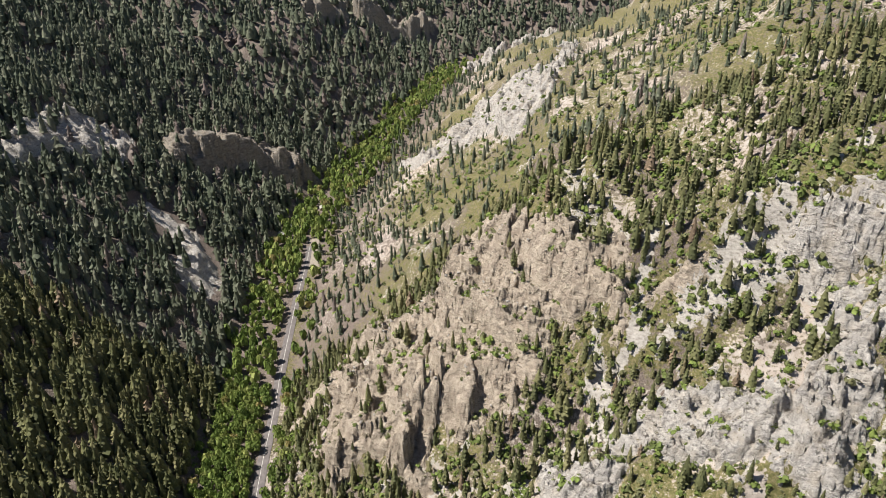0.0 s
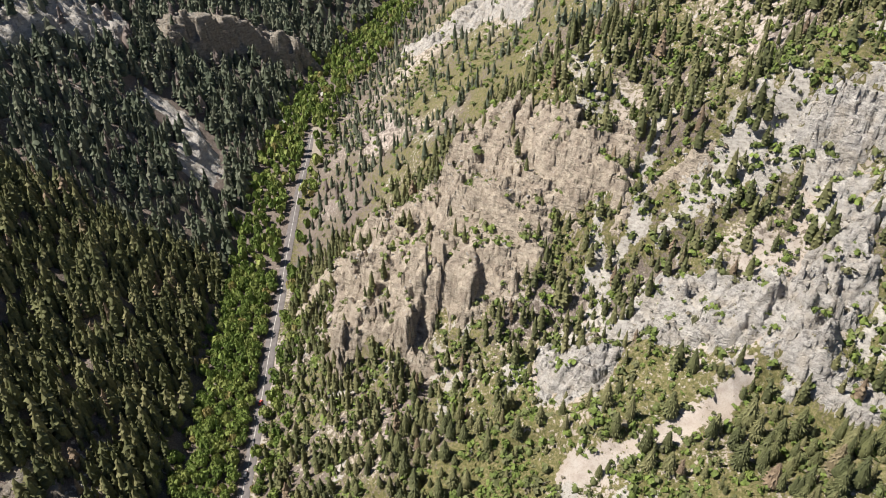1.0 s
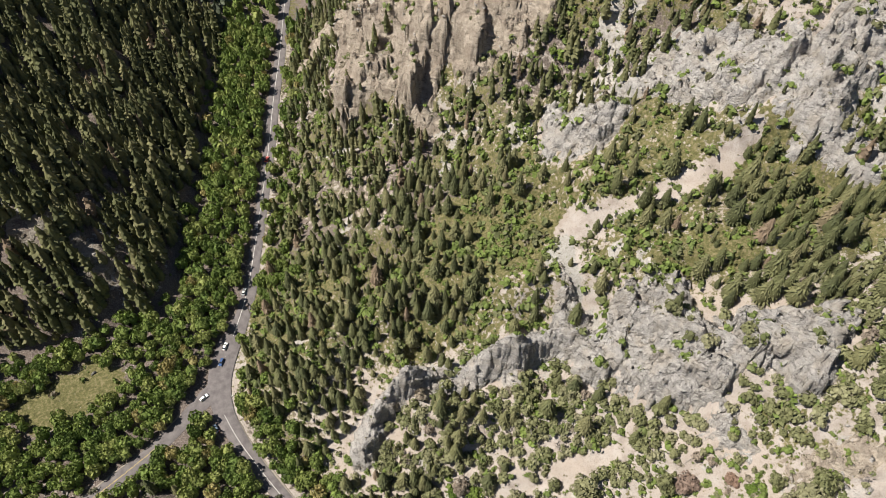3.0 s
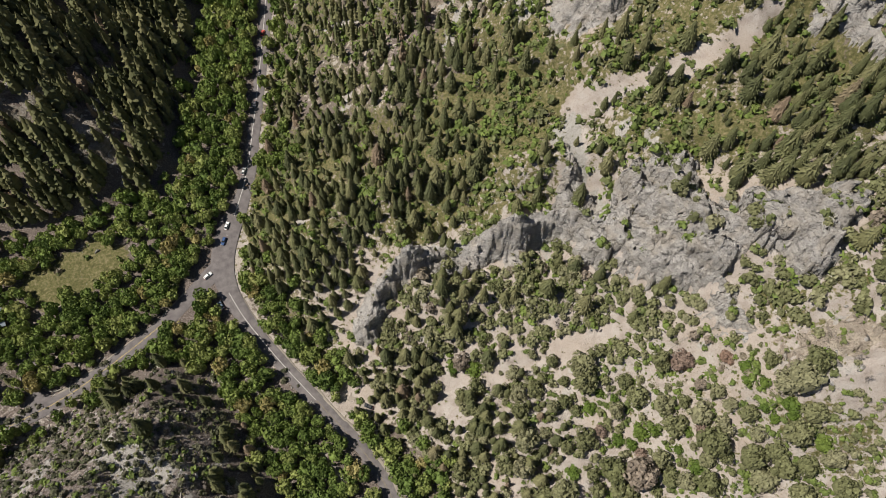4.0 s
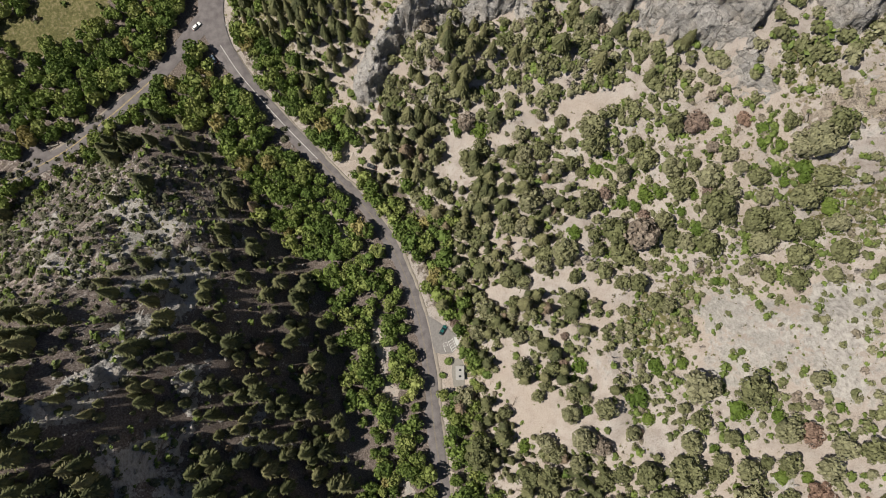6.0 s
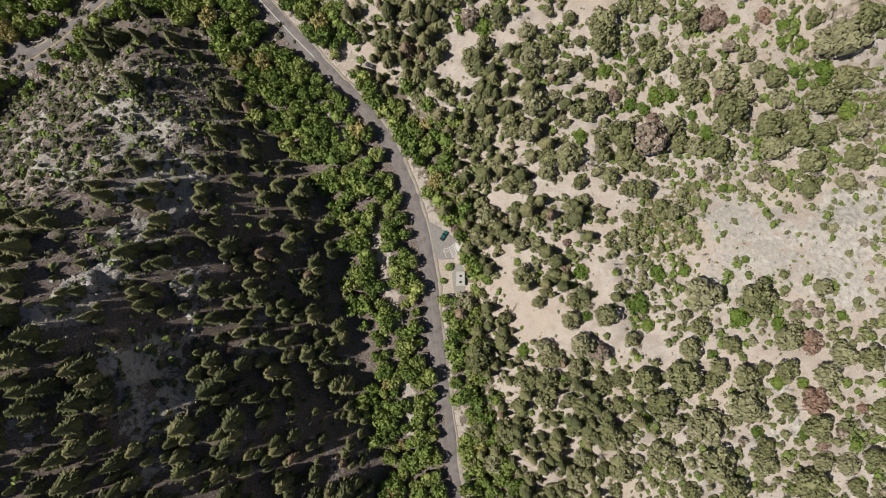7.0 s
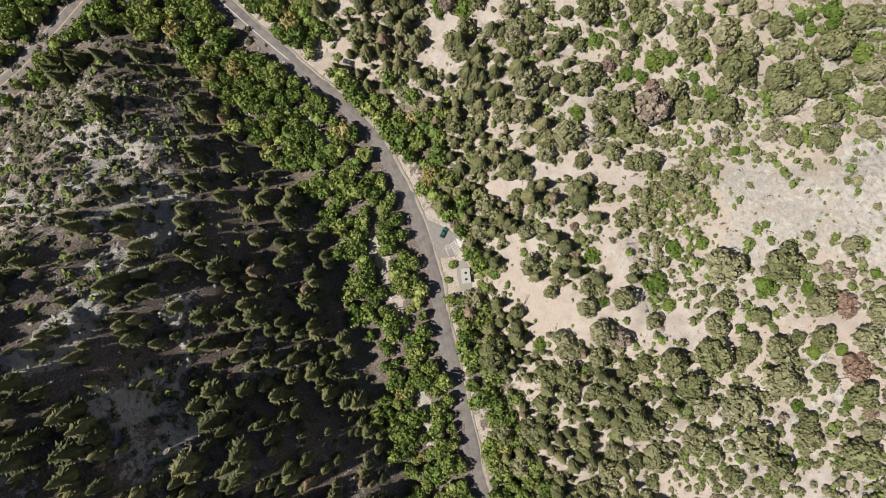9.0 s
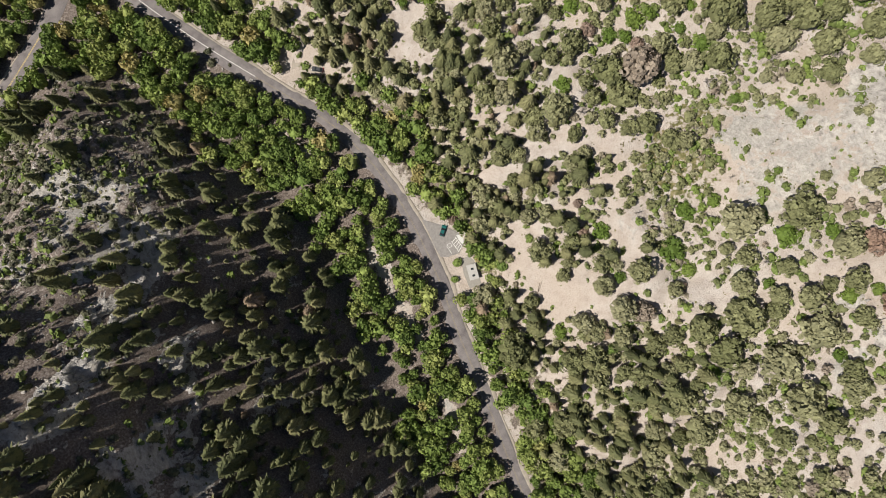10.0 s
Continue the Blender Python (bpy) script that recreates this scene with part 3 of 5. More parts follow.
def ribbon(name, line, left, right, lift, material, across=4, edge_noise=0.0, sink=0.0, drape=False):
    """A strip that follows the ground along a line, from left to right of it in metres (numbers, or rows of way and offset)."""
    p, way = curve_points(line)
    side = np.stack([way[:, 1], -way[:, 0]], 1)
    far = np.concatenate([[0], np.cumsum(np.hypot(*np.diff(p, axis=0).T))])
    a = np.interp(far, *zip(*left)) if isinstance(left, list) else np.full(len(p), left)
    b = np.interp(far, *zip(*right)) if isinstance(right, list) else np.full(len(p), right)
    if edge_noise:
        a = a + edge_noise * fbm(far, far * 0 + 3.7, 11, 91, 2)
        b = b + edge_noise * fbm(far, far * 0 + 8.2, 11, 92, 2)
    k = np.linspace(0, 1, across + 1)
    off = a[:, None] + (b - a)[:, None] * k
    q = p[:, None, :] + side[:, None, :] * off[..., None]
    base = ground(q[..., 0], q[..., 1]) if drape else ground(p[:, 0], p[:, 1])[:, None]
    z = base + lift - sink * ((k == 0) | (k == 1))
    v = np.concatenate([q, z[..., None]], 2).reshape(-1, 3)
    return mesh_of(name, v, grid_faces(len(p), across + 1), material, True)


road = tagged(new("road", ribbon("road", ROAD, [(0, -3.3), (310, -3.3), (345, -5.5), (372, -6.5), (400, -3.8), (900, -3.2)], [(0, 3.3), (300, 3.3), (345, 6), (375, 5.5), (420, 4.2), (900, 3.2)], 0.30, ASPHALT, 6, 0.12, 0.25)),
              "sun-bleached grey two-lane canyon asphalt road", "road", kind="structure")
side_road = tagged(new("road", ribbon("road", BRANCH, [(0, -5), (14, -4.2), (40, -3.4), (300, -3.4)], [(0, 5), (14, 4.2), (40, 3.4), (300, 3.4)], 0.304, ASPHALT, 6, 0.12, 0.25)),
                   "sun-bleached grey asphalt side road", "road", kind="structure")
for a, b in ((2.9, 3.9),):
    tagged(new("road_shoulder", ribbon("road_shoulder", ROAD[:22], a, b + 0.6, 0.27, GRAVEL, 5, 0.9, 0.25, True)), "dusty tan gravel shoulder beside the asphalt", "road shoulder", kind="structure")
    tagged(new("road_shoulder", ribbon("road_shoulder", BRANCH[1:], a + 0.3, b, 0.27, GRAVEL, 5, 0.6, 0.25, True)), "dusty tan gravel shoulder of the side road", "road shoulder", kind="structure")
for off in (-0.16, 0.16):
    part("centre_line", ribbon("centre_line", ROAD[:14], off - 0.05, off + 0.05, 0.318, LINE_FADED, 1), road, "nearly worn-off yellow centre line")
    part("centre_line", ribbon("centre_line", BRANCH[2:], off - 0.07, off + 0.07, 0.322, LINE_YELLOW, 1), side_road, "worn yellow centre line")
part("centre_line", ribbon("centre_line", ROAD[13:18], -0.11, 0.11, 0.318, LINE_WHITE, 1), road, "worn pale centre line")
part("centre_line", ribbon("centre_line", ROAD[19:], -0.13, 0.13, 0.318, LINE_WHITE, 1), road, "pale worn centre line")


# ---- crags ----
CRAGS = []


def surface(x, y):
    """Height of ground or crag, and how steep the crag is there (0 on open ground)."""
    x, y = np.atleast_1d(x), np.atleast_1d(y)
    z, steep = ground(x, y), np.zeros(len(x))
    for x0, y0, cell, Z, S in CRAGS:
        i, j = np.round((x - x0) / cell).astype(int), np.round((y - y0) / cell).astype(int)
        k = np.nonzero((i > 0) & (j > 0) & (i < Z.shape[1]) & (j < Z.shape[0]))[0]
        if len(k):
            h = Z[j[k], i[k]]
            above = h > z[k] + 0.3
            z[k] = np.where(above, h, z[k])
            steep[k] = np.where(above, S[j[k], i[k]], steep[k])
    return z, steep


def rock_sheet(name, xs, ys, z, form, keep, material, label, seed, amount):
    """Lays a rock surface over a grid and breaks it up bed by bed: each bed stands out or back along the fall of its form."""
    X, Y = np.meshgrid(xs, ys)
    cell = xs[1] - xs[0]
    slope_y, slope_x = np.gradient(form, cell)
    steep = np.hypot(slope_x, slope_y) + 1e-6
    fall_x, fall_y = -slope_x / steep, -slope_y / steep
    along = X * fall_y - Y * fall_x
    level = z + 0.22 * X + 0.1 * Y
    out = 0.75 * blocks(along * 0.35, level, 4.2, seed + 5, 0.2) + 0.3 * blocks(along * 0.5, level, 1.9, seed + 6, 0.2) + 0.7 * fbm(along * 0.5, level, 8, seed + 7, 2)
    out = out * amount * np.clip(steep * 1.3, 0, 1)
    f = grid_faces(len(ys), len(xs))
    f = f[keep.ravel()[f].any(1)]
    used, idx = np.unique(f, return_inverse=True)
    wide = max(1, round(2.2 / cell))
    S = np.hypot(np.roll(z, wide, 0) - np.roll(z, -wide, 0), np.roll(z, wide, 1) - np.roll(z, -wide, 1)) / (2 * wide * cell)
    CRAGS.append((xs[0], ys[0], cell, np.where(keep, z, -999.0), S))
    v = np.stack([(X + fall_x * out).ravel(), (Y + fall_y * out).ravel(), z.ravel()], 1)[used]
    return tagged(new(name, mesh_of(name, v, idx.reshape(-1, 4), material, False)), label, "rock outcrop")


def rock_outcrop(crest, rise, back, drop, material, label, cell=0.8, rough=1.0, seed=1, flip=1, whole=0.3, bedded=0.9, tip=0.35):
    """A crag along a crest: a steep broken face on one side, a shoulder that runs back into the slope on the other."""
    c = np.array(crest, float)
    pad = max(back, drop) + 6
    xs, ys = np.arange(c[:, 0].min() - pad, c[:, 0].max() + pad, cell), np.arange(c[:, 1].min() - pad, c[:, 1].max() + pad, cell)
    x, y = np.meshgrid(xs, ys)
    d, side = near_line(x, y, crest)
    q = d * np.where(side * flip > 0, 1.0, -1.0)
    # buttresses and clefts: the face steps in and out, block by block
    u, v = x + 0.4 * y, y - 0.4 * x
    q = q + rough * (1.5 * blocks(u, v, 15, seed, 0.3) + 0.5 * blocks(u, v, 6, seed + 5, 0.3) + 2.4 * fbm(x, y, 26, seed + 9, 2))
    ends = step(0, 10, np.minimum(np.hypot(x - c[0, 0], y - c[0, 1]), np.hypot(x - c[-1, 0], y - c[-1, 1])))
    shape = np.where(q > 0, 1 - step(-0.1, 1, q / drop), (1 + q / back).clip(0, 1) ** 0.8)
    shape = np.clip(shape, 0, 1) * step(-0.55, -0.05, fbm(x, y, 17, seed + 25, 3) + whole) * (tip + (1 - tip) * ends)
    tall = rise * (0.85 + 0.3 * fbm(x, y, 26, seed + 30, 2))
    body = np.clip(shape * 3, 0, 1)
    land = ground(x, y)
    form = land + shape * tall
    lift = shape * tall + body * rough * 1.0 * blocks(u * 0.7, v * 1.1, 9, seed + 80)
    # beds: tall risers and broad, slightly dipping ledges, and thin beds within them
    level = land + lift + 0.2 * x + 0.08 * y + 1.0 * fbm(x, y, 40, seed + 41, 2)
    for bed, much in ((5.6, bedded), (1.9, 0.5 * bedded)):
        i = np.floor(level / bed)
        t = level / bed - i
        lip = 0.5 + 0.4 * (lattice(i, i * 0, seed + 45) - 0.5)
        lift = lift + (step(lip - 0.12, lip + 0.12, t) - t) * bed * much * np.clip(lift / 4, 0, 1)
    lift = lift + body * rough * (0.35 * blocks(u, v * 1.3, 3.6, seed + 90) + 0.15 * blocks(u * 1.2, v, 1.5, seed + 95) + 0.2 * fbm(x, y, 1.9, seed + 60, 2))
    keep = shape > 0.03
    z = np.where(keep, land + lift - 1.0, land - 1.5)
    return rock_sheet("rock_outcrop", xs, ys, z, form, keep, material, label, seed, rough)


def bedrock(ring, rise, material, label, cell=0.8, seed=1, strike=-35, bed=6.0, tooth=2.2, rough=1.0, mass=0.0):
    """Bare rock within a ring: slabs that run along the strike, each tilted and broken off at its lower edge."""
    c = np.array(ring, float)
    xs, ys = np.arange(c[:, 0].min() - 5, c[:, 0].max() + 5, cell), np.arange(c[:, 1].min() - 5, c[:, 1].max() + 5, cell)
    x, y = np.meshgrid(xs, ys)
    d, _ = near_line(x, y, ring, True)
    d = np.where(inside(x, y, ring), d, -d) + 2.6 * fbm(x, y, 10, seed, 3) + 1.2 * blocks(x, y, 5, seed + 1)
    shape = step(-1.5, 4.5, d)
    a, b = math.cos(radians(strike)), math.sin(radians(strike))
    u, v = x * a + y * b, -x * b + y * a
    land = ground(x, y)
    form = land + shape * rise * (0.75 + 0.5 * fbm(x, y, 30, seed + 2, 2))
    # buttresses that stand out of the slope, with clefts between them
    form = form + shape * mass * (0.55 * blocks(x + 3 * fbm(x, y, 14, seed + 12, 2), y * 0.8, 30, seed + 13, 0.7) + 0.5 * blocks(x, y * 0.8 + 2 * fbm(x, y, 9, seed + 14, 2), 14, seed + 15, 0.9) + 0.5)
    v2 = v + 2.2 * fbm(x, y, 22, seed + 3, 3)
    slab = v2 / bed + 0.5 * blocks(u * 0.4, v, 8, seed + 4)
    saw = slab - np.floor(slab)
    lift = form - land + shape * tooth * (step(0.02, 0.22, saw) * (1.15 - saw)) * (0.5 + lattice(np.floor(slab), np.floor(u / 13 + 0.37 * np.floor(slab)), seed + 5))
    lift = lift + shape * rough * (0.65 * blocks(u * 0.36, v, 5.0, seed + 6, 0.8) + 0.22 * blocks(u * 0.5, v, 2.2, seed + 7) + 0.5 * ridged(u * 0.5, v, 11, seed + 8, 2) + 0.12 * fbm(x, y, 1.8, seed + 9, 2))
    # soil lies in the hollows
    lift = lift - 2.4 * step(0.4, 0.75, fbm(x, y, 13, seed + 10, 3))
    keep = shape > 0.03
    z = np.where(keep, land + lift - 0.7, land - 1.5)
    return rock_sheet("rock_outcrop", xs, ys, z, form, keep, material, label, seed + 11, 0.6 * rough)


rock_outcrop(FIN, 19, 7, 7, ROCK_GREY, "long pale grey limestone fin running down the slope", 0.6, 0.7, 101, 1, 2.0, 0.7, 0.95)
bedrock(FACE_RING, 2.2, ROCK_GREY, "broad grey limestone face with slanting beds", 0.7, 111, -36, 8.5, 5.5, 2.0, 4.0)
bedrock(TAN_RING, 2.6, ROCK_TAN, "massive broken tan limestone crag face", 0.8, 116, 8, 11.0, 3.2, 1.3, 13.0)
rock_outcrop(CRAG_LOW, 13, 16, 11, ROCK_TAN, "lower tier of a broken tan limestone crag", 0.8, 0.9, 121)
rock_outcrop(CRAG_MID, 15, 20, 12, ROCK_TAN, "middle tier of a broken tan limestone crag", 0.8, 0.9, 131)
rock_outcrop(CRAG_TOP, 16, 24, 14, ROCK_TAN, "upper wall of a weathered tan limestone crag", 0.8, 0.9, 141)
rock_outcrop(CRAG_FOOT, 8, 10, 8, ROCK_TAN, "low grey-tan ledges at the foot of the crag", 0.8, 1.0, 151)
bedrock(PALE_RING, 2.6, ROCK_GREY, "pale grey limestone cliff band above a scree run", 0.8, 161, 12, 8.0, 4.4, 1.4, 6.0)
rock_outcrop(CLIFF_PALE, 7, 16, 8, ROCK_GREY, "undercut lip of a pale limestone cliff band", 0.8, 0.9, 166)
bedrock(STEP_RING, 3.0, ROCK_GREY, "stepped pale limestone ledges on the upper slope", 0.8, 171, 5, 5.0, 3.0)
rock_outcrop(CLIFF_TOP, 9, 16, 8, ROCK_GREY, "bedded limestone ledges high on the slope", 0.9, 1.0, 181)
bedrock(KNOB_RING, 3.0, ROCK_GREY, "small dark-streaked limestone knob", 0.7, 191, 25, 6.0, 3.6, 1.3, 4.0)
bedrock(SHELF_RING, 2.0, ROCK_TAN, "narrow pale rock shelf above the brush", 0.8, 196, 0, 4.0, 2.0)
bedrock(FAR_RING, 4.0, ROCK_GREY, "distant pale limestone slabs above the canyon", 1.5, 201, 50, 11.0, 5.0, 1.6)
rock_outcrop(FAR_CLIFF, 15, 16, 14, ROCK_GREY, "distant pale cliff ridge above the canyon", 1.6, 1.3, 206, 1, 0.12)
rock_outcrop(HEAD_CLIFF, 38, 34, 18, ROCK_BROWN_SHADE, "ribbed grey cliffs at the head of the canyon", 3.0, 1.6, 281)
rock_outcrop(HEAD_RIDGE, 40, 40, 16, ROCK_GREY, "distant grey rock ridge at the canyon bend", 2.4, 1.5, 291)
rock_outcrop(LEFT_SLAB, 7, 18, 18, ROCK_GREY, "smooth pale rock slab in the dark forest", 1.0, 0.4, 221, -1, 1.5, 0.1)
rock_outcrop(LEFT_WALL, 38, 40, 14, ROCK_BROWN_SHADE, "dark shaded cliff wall in the forest", 1.2, 0.7, 231, 1, 2.0)
bedrock(LEFT_LEDGE, 4.0, ROCK_GREY, "grey limestone ledges in the shaded forest", 1.3, 241, 30, 14.0, 4.0, 1.3, 3.0)
rock_outcrop(LEFT_KNOB, 7, 10, 8, ROCK_BROWN_SHADE, "shaded rock knob in the forest", 1.2, 1.0, 251)
rock_outcrop(SPUR_RIB, 4, 6, 4, ROCK_GREY, "broken grey rock rib under scattered firs", 0.8, 0.9, 301)
rock_outcrop(SPUR_GULLY, 3.5, 6, 5, ROCK_GREY, "grey ledges along a dry gully in the firs", 0.8, 0.9, 311)
rock_outcrop(SPUR_END, 4, 6, 4, ROCK_GREY, "pale rock knob at the end of the spur", 0.8, 0.9, 321)
rock_outcrop(SPUR_ROCK, 5, 6, 4, ROCK_GREY, "sunlit grey rock rib on the wooded spur", 0.9, 0.9, 261)
rock_outcrop(EDGE_CRAG, 9, 12, 8, ROCK_TAN, "pale tan crag on the dry bench", 1.0, 1.0, 271)


# ---- trees: shapes one metre high and one metre in radius, to be scaled ----
def quad_sheet(centres, out, size, rng, flat=0.5, loose=0.42):
    """Small leafy sheets: at each centre a bent diamond whose face looks mostly outwards."""
    n = len(centres)
    normal = out * flat + np.array([0, 0, 0.35]) + rng.normal(size=(n, 3)) * loose
    normal /= np.linalg.norm(normal, axis=1, keepdims=True)
    a = np.cross(normal, rng.normal(size=(n, 3)))
    a /= np.linalg.norm(a, axis=1, keepdims=True)
    b = np.cross(normal, a)
    s = size * rng.uniform(0.6, 1.35, (n, 1))
    k = rng.uniform(0.55, 1.0, (n, 1))
    v = np.stack([centres + a * s, centres + b * s * k + normal * s * 0.25, centres - a * s, centres - b * s * k + normal * s * 0.25], 1)
    i = np.arange(n * 4).reshape(n, 4)
    return v.reshape(-1, 3), np.concatenate([i[:, [0, 1, 2]], i[:, [0, 2, 3]]])


def join(*pieces):
    verts, faces, k = [], [], 0
    for v, f in pieces:
        verts.append(v)
        faces.append(f + k)
        k += len(v)
    return np.concatenate(verts), np.concatenate(faces)


def core(n, rows, rng):
    """A rough closed body inside the crown; rows of height and radius."""
    v, f = [], []
    for z, r in rows:
        t = np.arange(n) / n * 2 * np.pi + rng.uniform(0, 1)
        w = r * rng.uniform(0.75, 1.2, n)
        v.append(np.stack([np.cos(t) * w, np.sin(t) * w, np.full(n, z)], 1))
    for k in range(len(rows) - 1):
        for i in range(n):
            j = (i + 1) % n
            f += [(k * n + i, k * n + j, k * n + n + j), (k * n + i, k * n + n + j, k * n + n + i)]
    return np.concatenate(v), np.array(f)


def conifer(rng, tiers=16, first=12, narrow=0.0):
    """Whorls of drooping boughs round a pointed crown."""
    v, f = [], []
    lean = rng.normal(size=2) * 0.05
    for k in range(tiers):
        h = 0.07 + 0.9 * (k + 0.5 * rng.uniform()) / tiers
        r = (1 - h) ** (0.58 + narrow) * (0.82 + 0.3 * rng.uniform()) + 0.05
        if h < 0.16:
            r *= 0.75
        n = max(3, round(first * (1 - 0.62 * h)))
        turn = rng.uniform(0, 6.28)
        for i in range(n):
            t = turn + (i + rng.uniform(-0.3, 0.3)) / n * 6.283
            b = r * rng.uniform(0.74, 1.08)
            w = b * rng.uniform(0.2, 0.34) + 0.035
            c, s = math.cos(t), math.sin(t)
            up = 0.6 / tiers
            base = len(v)
            if tiers > 6:
                pts, tri = [(0.12 * b, w * 0.8, h + up), (b, 0.0, h - 0.015 - 0.03 * b), (0.12 * b, -w * 0.8, h + up)], [(0, 1, 2)]
            else:
                pts, tri = [(0.0, 0.0, h + up), (0.62 * b, w, h - 0.012), (b, 0.0, h - 0.015 - 0.03 * b), (0.62 * b, -w, h - 0.012)], [(0, 1, 2), (0, 2, 3)]
            v += [(x * c - y * s + lean[0] * h, x * s + y * c + lean[1] * h, z) for x, y, z in pts]
            f += [tuple(base + i for i in t3) for t3 in tri]
    sides, rows = (7, [(0.05, 0.55), (0.2, 0.7), (0.45, 0.52), (0.7, 0.3), (1.0, 0.015)]) if tiers > 6 else (5, [(0.06, 0.58), (0.4, 0.5), (0.72, 0.25), (1.0, 0.015)]) if tiers > 4 else (4, [(0.06, 0.6), (0.5, 0.42), (1.0, 0.02)])
    v, f = np.array(v), np.array(f)
    bv, bf = core(sides, rows, rng)
    bv[:, :2] += lean * bv[:, 2:3]
    return join((v, f), (bv, bf))


def crown_of_lumps(rng, lumps, leaves, size, base=0.25, reach=0.68, lump=(0.26, 0.42), flat=1.5, loose=0.4, tall=0.5):
    """A crown of leafy sheets over the skin of many rounded lumps, with hollows between them; z from base to 1."""
    mid = base + (1 - base) * 0.42
    half = (1 - base) * tall
    c = rng.normal(size=(lumps, 3))
    c[:, 2] = np.abs(c[:, 2]) - 0.35
    c /= np.linalg.norm(c, axis=1, keepdims=True)
    c *= rng.uniform(0.55, 1.0, (lumps, 1)) * np.array([reach, reach, half * 0.7])
    c[:, 2] += mid
    r = rng.uniform(*lump, lumps)
    squash = np.array([1.0, 1.0, half / 0.72])
    pick = rng.choice(lumps, leaves * 5, p=r ** 2 / np.sum(r ** 2))
    o = rng.normal(size=(leaves * 5, 3))
    o[:, 2] = np.where(o[:, 2] < -0.3, -o[:, 2], o[:, 2])
    o /= np.linalg.norm(o, axis=1, keepdims=True)
    p = c[pick] + o * r[pick][:, None] * squash * rng.uniform(0.9, 1.06, (leaves * 5, 1))
    gap = np.linalg.norm((p[:, None] - c[None]) / squash, axis=2) / r[None]
    free = np.nonzero((np.sort(gap, axis=1)[:, 0] > 0.86) & (p[:, 2] > base * 0.6))[0][:leaves]
    leafy = quad_sheet(p[free], o[free], size, rng, flat, loose)
    w = reach + 0.12
    body = core(8 if leaves > 100 else 5, [(base * 0.7 + 0.02, w * 0.5), (mid - 0.14, w * 0.8), (mid + half * 0.12, w * 0.72), (mid + half * 0.42, w * 0.42), (mid + half * 0.62, 0.02)] if leaves > 60 else
                [(base * 0.7 + 0.02, w * 0.6), (mid, w * 0.78), (mid + half * 0.9, 0.05)], rng)
    return join(leafy, body)


def dead_crown(rng, n=26):
    """Bare twigs."""
    v, f = [], []
    for i in range(n):
        h, t = rng.uniform(0.15, 0.95), rng.uniform(0, 6.283)
        r = (1.05 - h) * rng.uniform(0.5, 1.0)
        c, s = math.cos(t), math.sin(t)
        w = 0.05
        base = len(v)
        v += [(-s * w, c * w, h), (s * w, -c * w, h), (c * r, s * r, h + 0.12 * rng.uniform(-0.3, 1)), (0, 0, h + 0.05)]
        f += [(base, base + 1, base + 2), (base, base + 2, base + 3)]
    return np.array(v), np.array(f)


def trunk_shape(rng, top=0.75, r=0.06, n=5):
    rows = [(-0.08, r * 1.3), (0.08, r), (top * 0.6, r * 0.7), (top, r * 0.25)]
    return core(n, rows, rng)


RNG = np.random.default_rng(7)
FIRS = [conifer(RNG, 12, 16) for _ in range(8)]
FIRS_MID = [conifer(RNG, 6, 6) for _ in range(6)]
FIRS_FAR = [conifer(RNG, 4, 5) for _ in range(5)]
FIRS_DIM = [conifer(RNG, 3, 4) for _ in range(5)]
JUNIPERS = [crown_of_lumps(RNG, 26, 560, 0.085, 0.04, 0.74, (0.2, 0.33), 1.5, 0.45) for _ in range(9)]
JUNIPERS_MID = [crown_of_lumps(RNG, 10, 78, 0.19, 0.03, 0.68, (0.28, 0.4)) for _ in range(8)]
SCRUB = [crown_of_lumps(RNG, 6, 34, 0.26, 0.02, 0.62, (0.3, 0.45)) for _ in range(6)]
BUSHES = [crown_of_lumps(RNG, 20, 320, 0.1, 0.02, 0.74, (0.22, 0.36)) for _ in range(6)]
BROADS = [crown_of_lumps(RNG, 14, 155, 0.148, 0.26, 0.7, (0.26, 0.42), 1.3, 0.5) for _ in range(9)]
BROADS_MID = [crown_of_lumps(RNG, 9, 62, 0.22, 0.26, 0.68, (0.3, 0.44)) for _ in range(6)]
BROADS_FAR = [crown_of_lumps(RNG, 5, 24, 0.34, 0.26, 0.6, (0.34, 0.48)) for _ in range(4)]
SHRUBS = [crown_of_lumps(RNG, 5, 24, 0.26, 0.0, 0.62, (0.28, 0.45)) for _ in range(6)]
SHRUBS_FAR = [crown_of_lumps(RNG, 3, 10, 0.38, 0.0, 0.55, (0.34, 0.5)) for _ in range(5)]
DEADS = [dead_crown(RNG) for _ in range(4)]


def planted(spacing, x0, x1, y0, y1, seed):
    """Places on a jittered grid inside a stretch of the plan."""
    rng = np.random.default_rng(seed)
    X, Y = np.meshgrid(np.arange(x0, x1, spacing), np.arange(y0, y1, spacing))
    x = X.ravel() + rng.uniform(-0.48, 0.48, X.size) * spacing
    y = Y.ravel() + rng.uniform(-0.48, 0.48, X.size) * spacing
    fan = (x > -np.minimum(0.68 * np.maximum(y, 0) + 200 - 0.2 * np.clip(y, 0, 600), 640)) & (x < np.minimum(0.68 * np.maximum(y, 0) + 185 - 0.15 * np.clip(y, 0, 600), 420))
    return x[fan], y[fan], rng


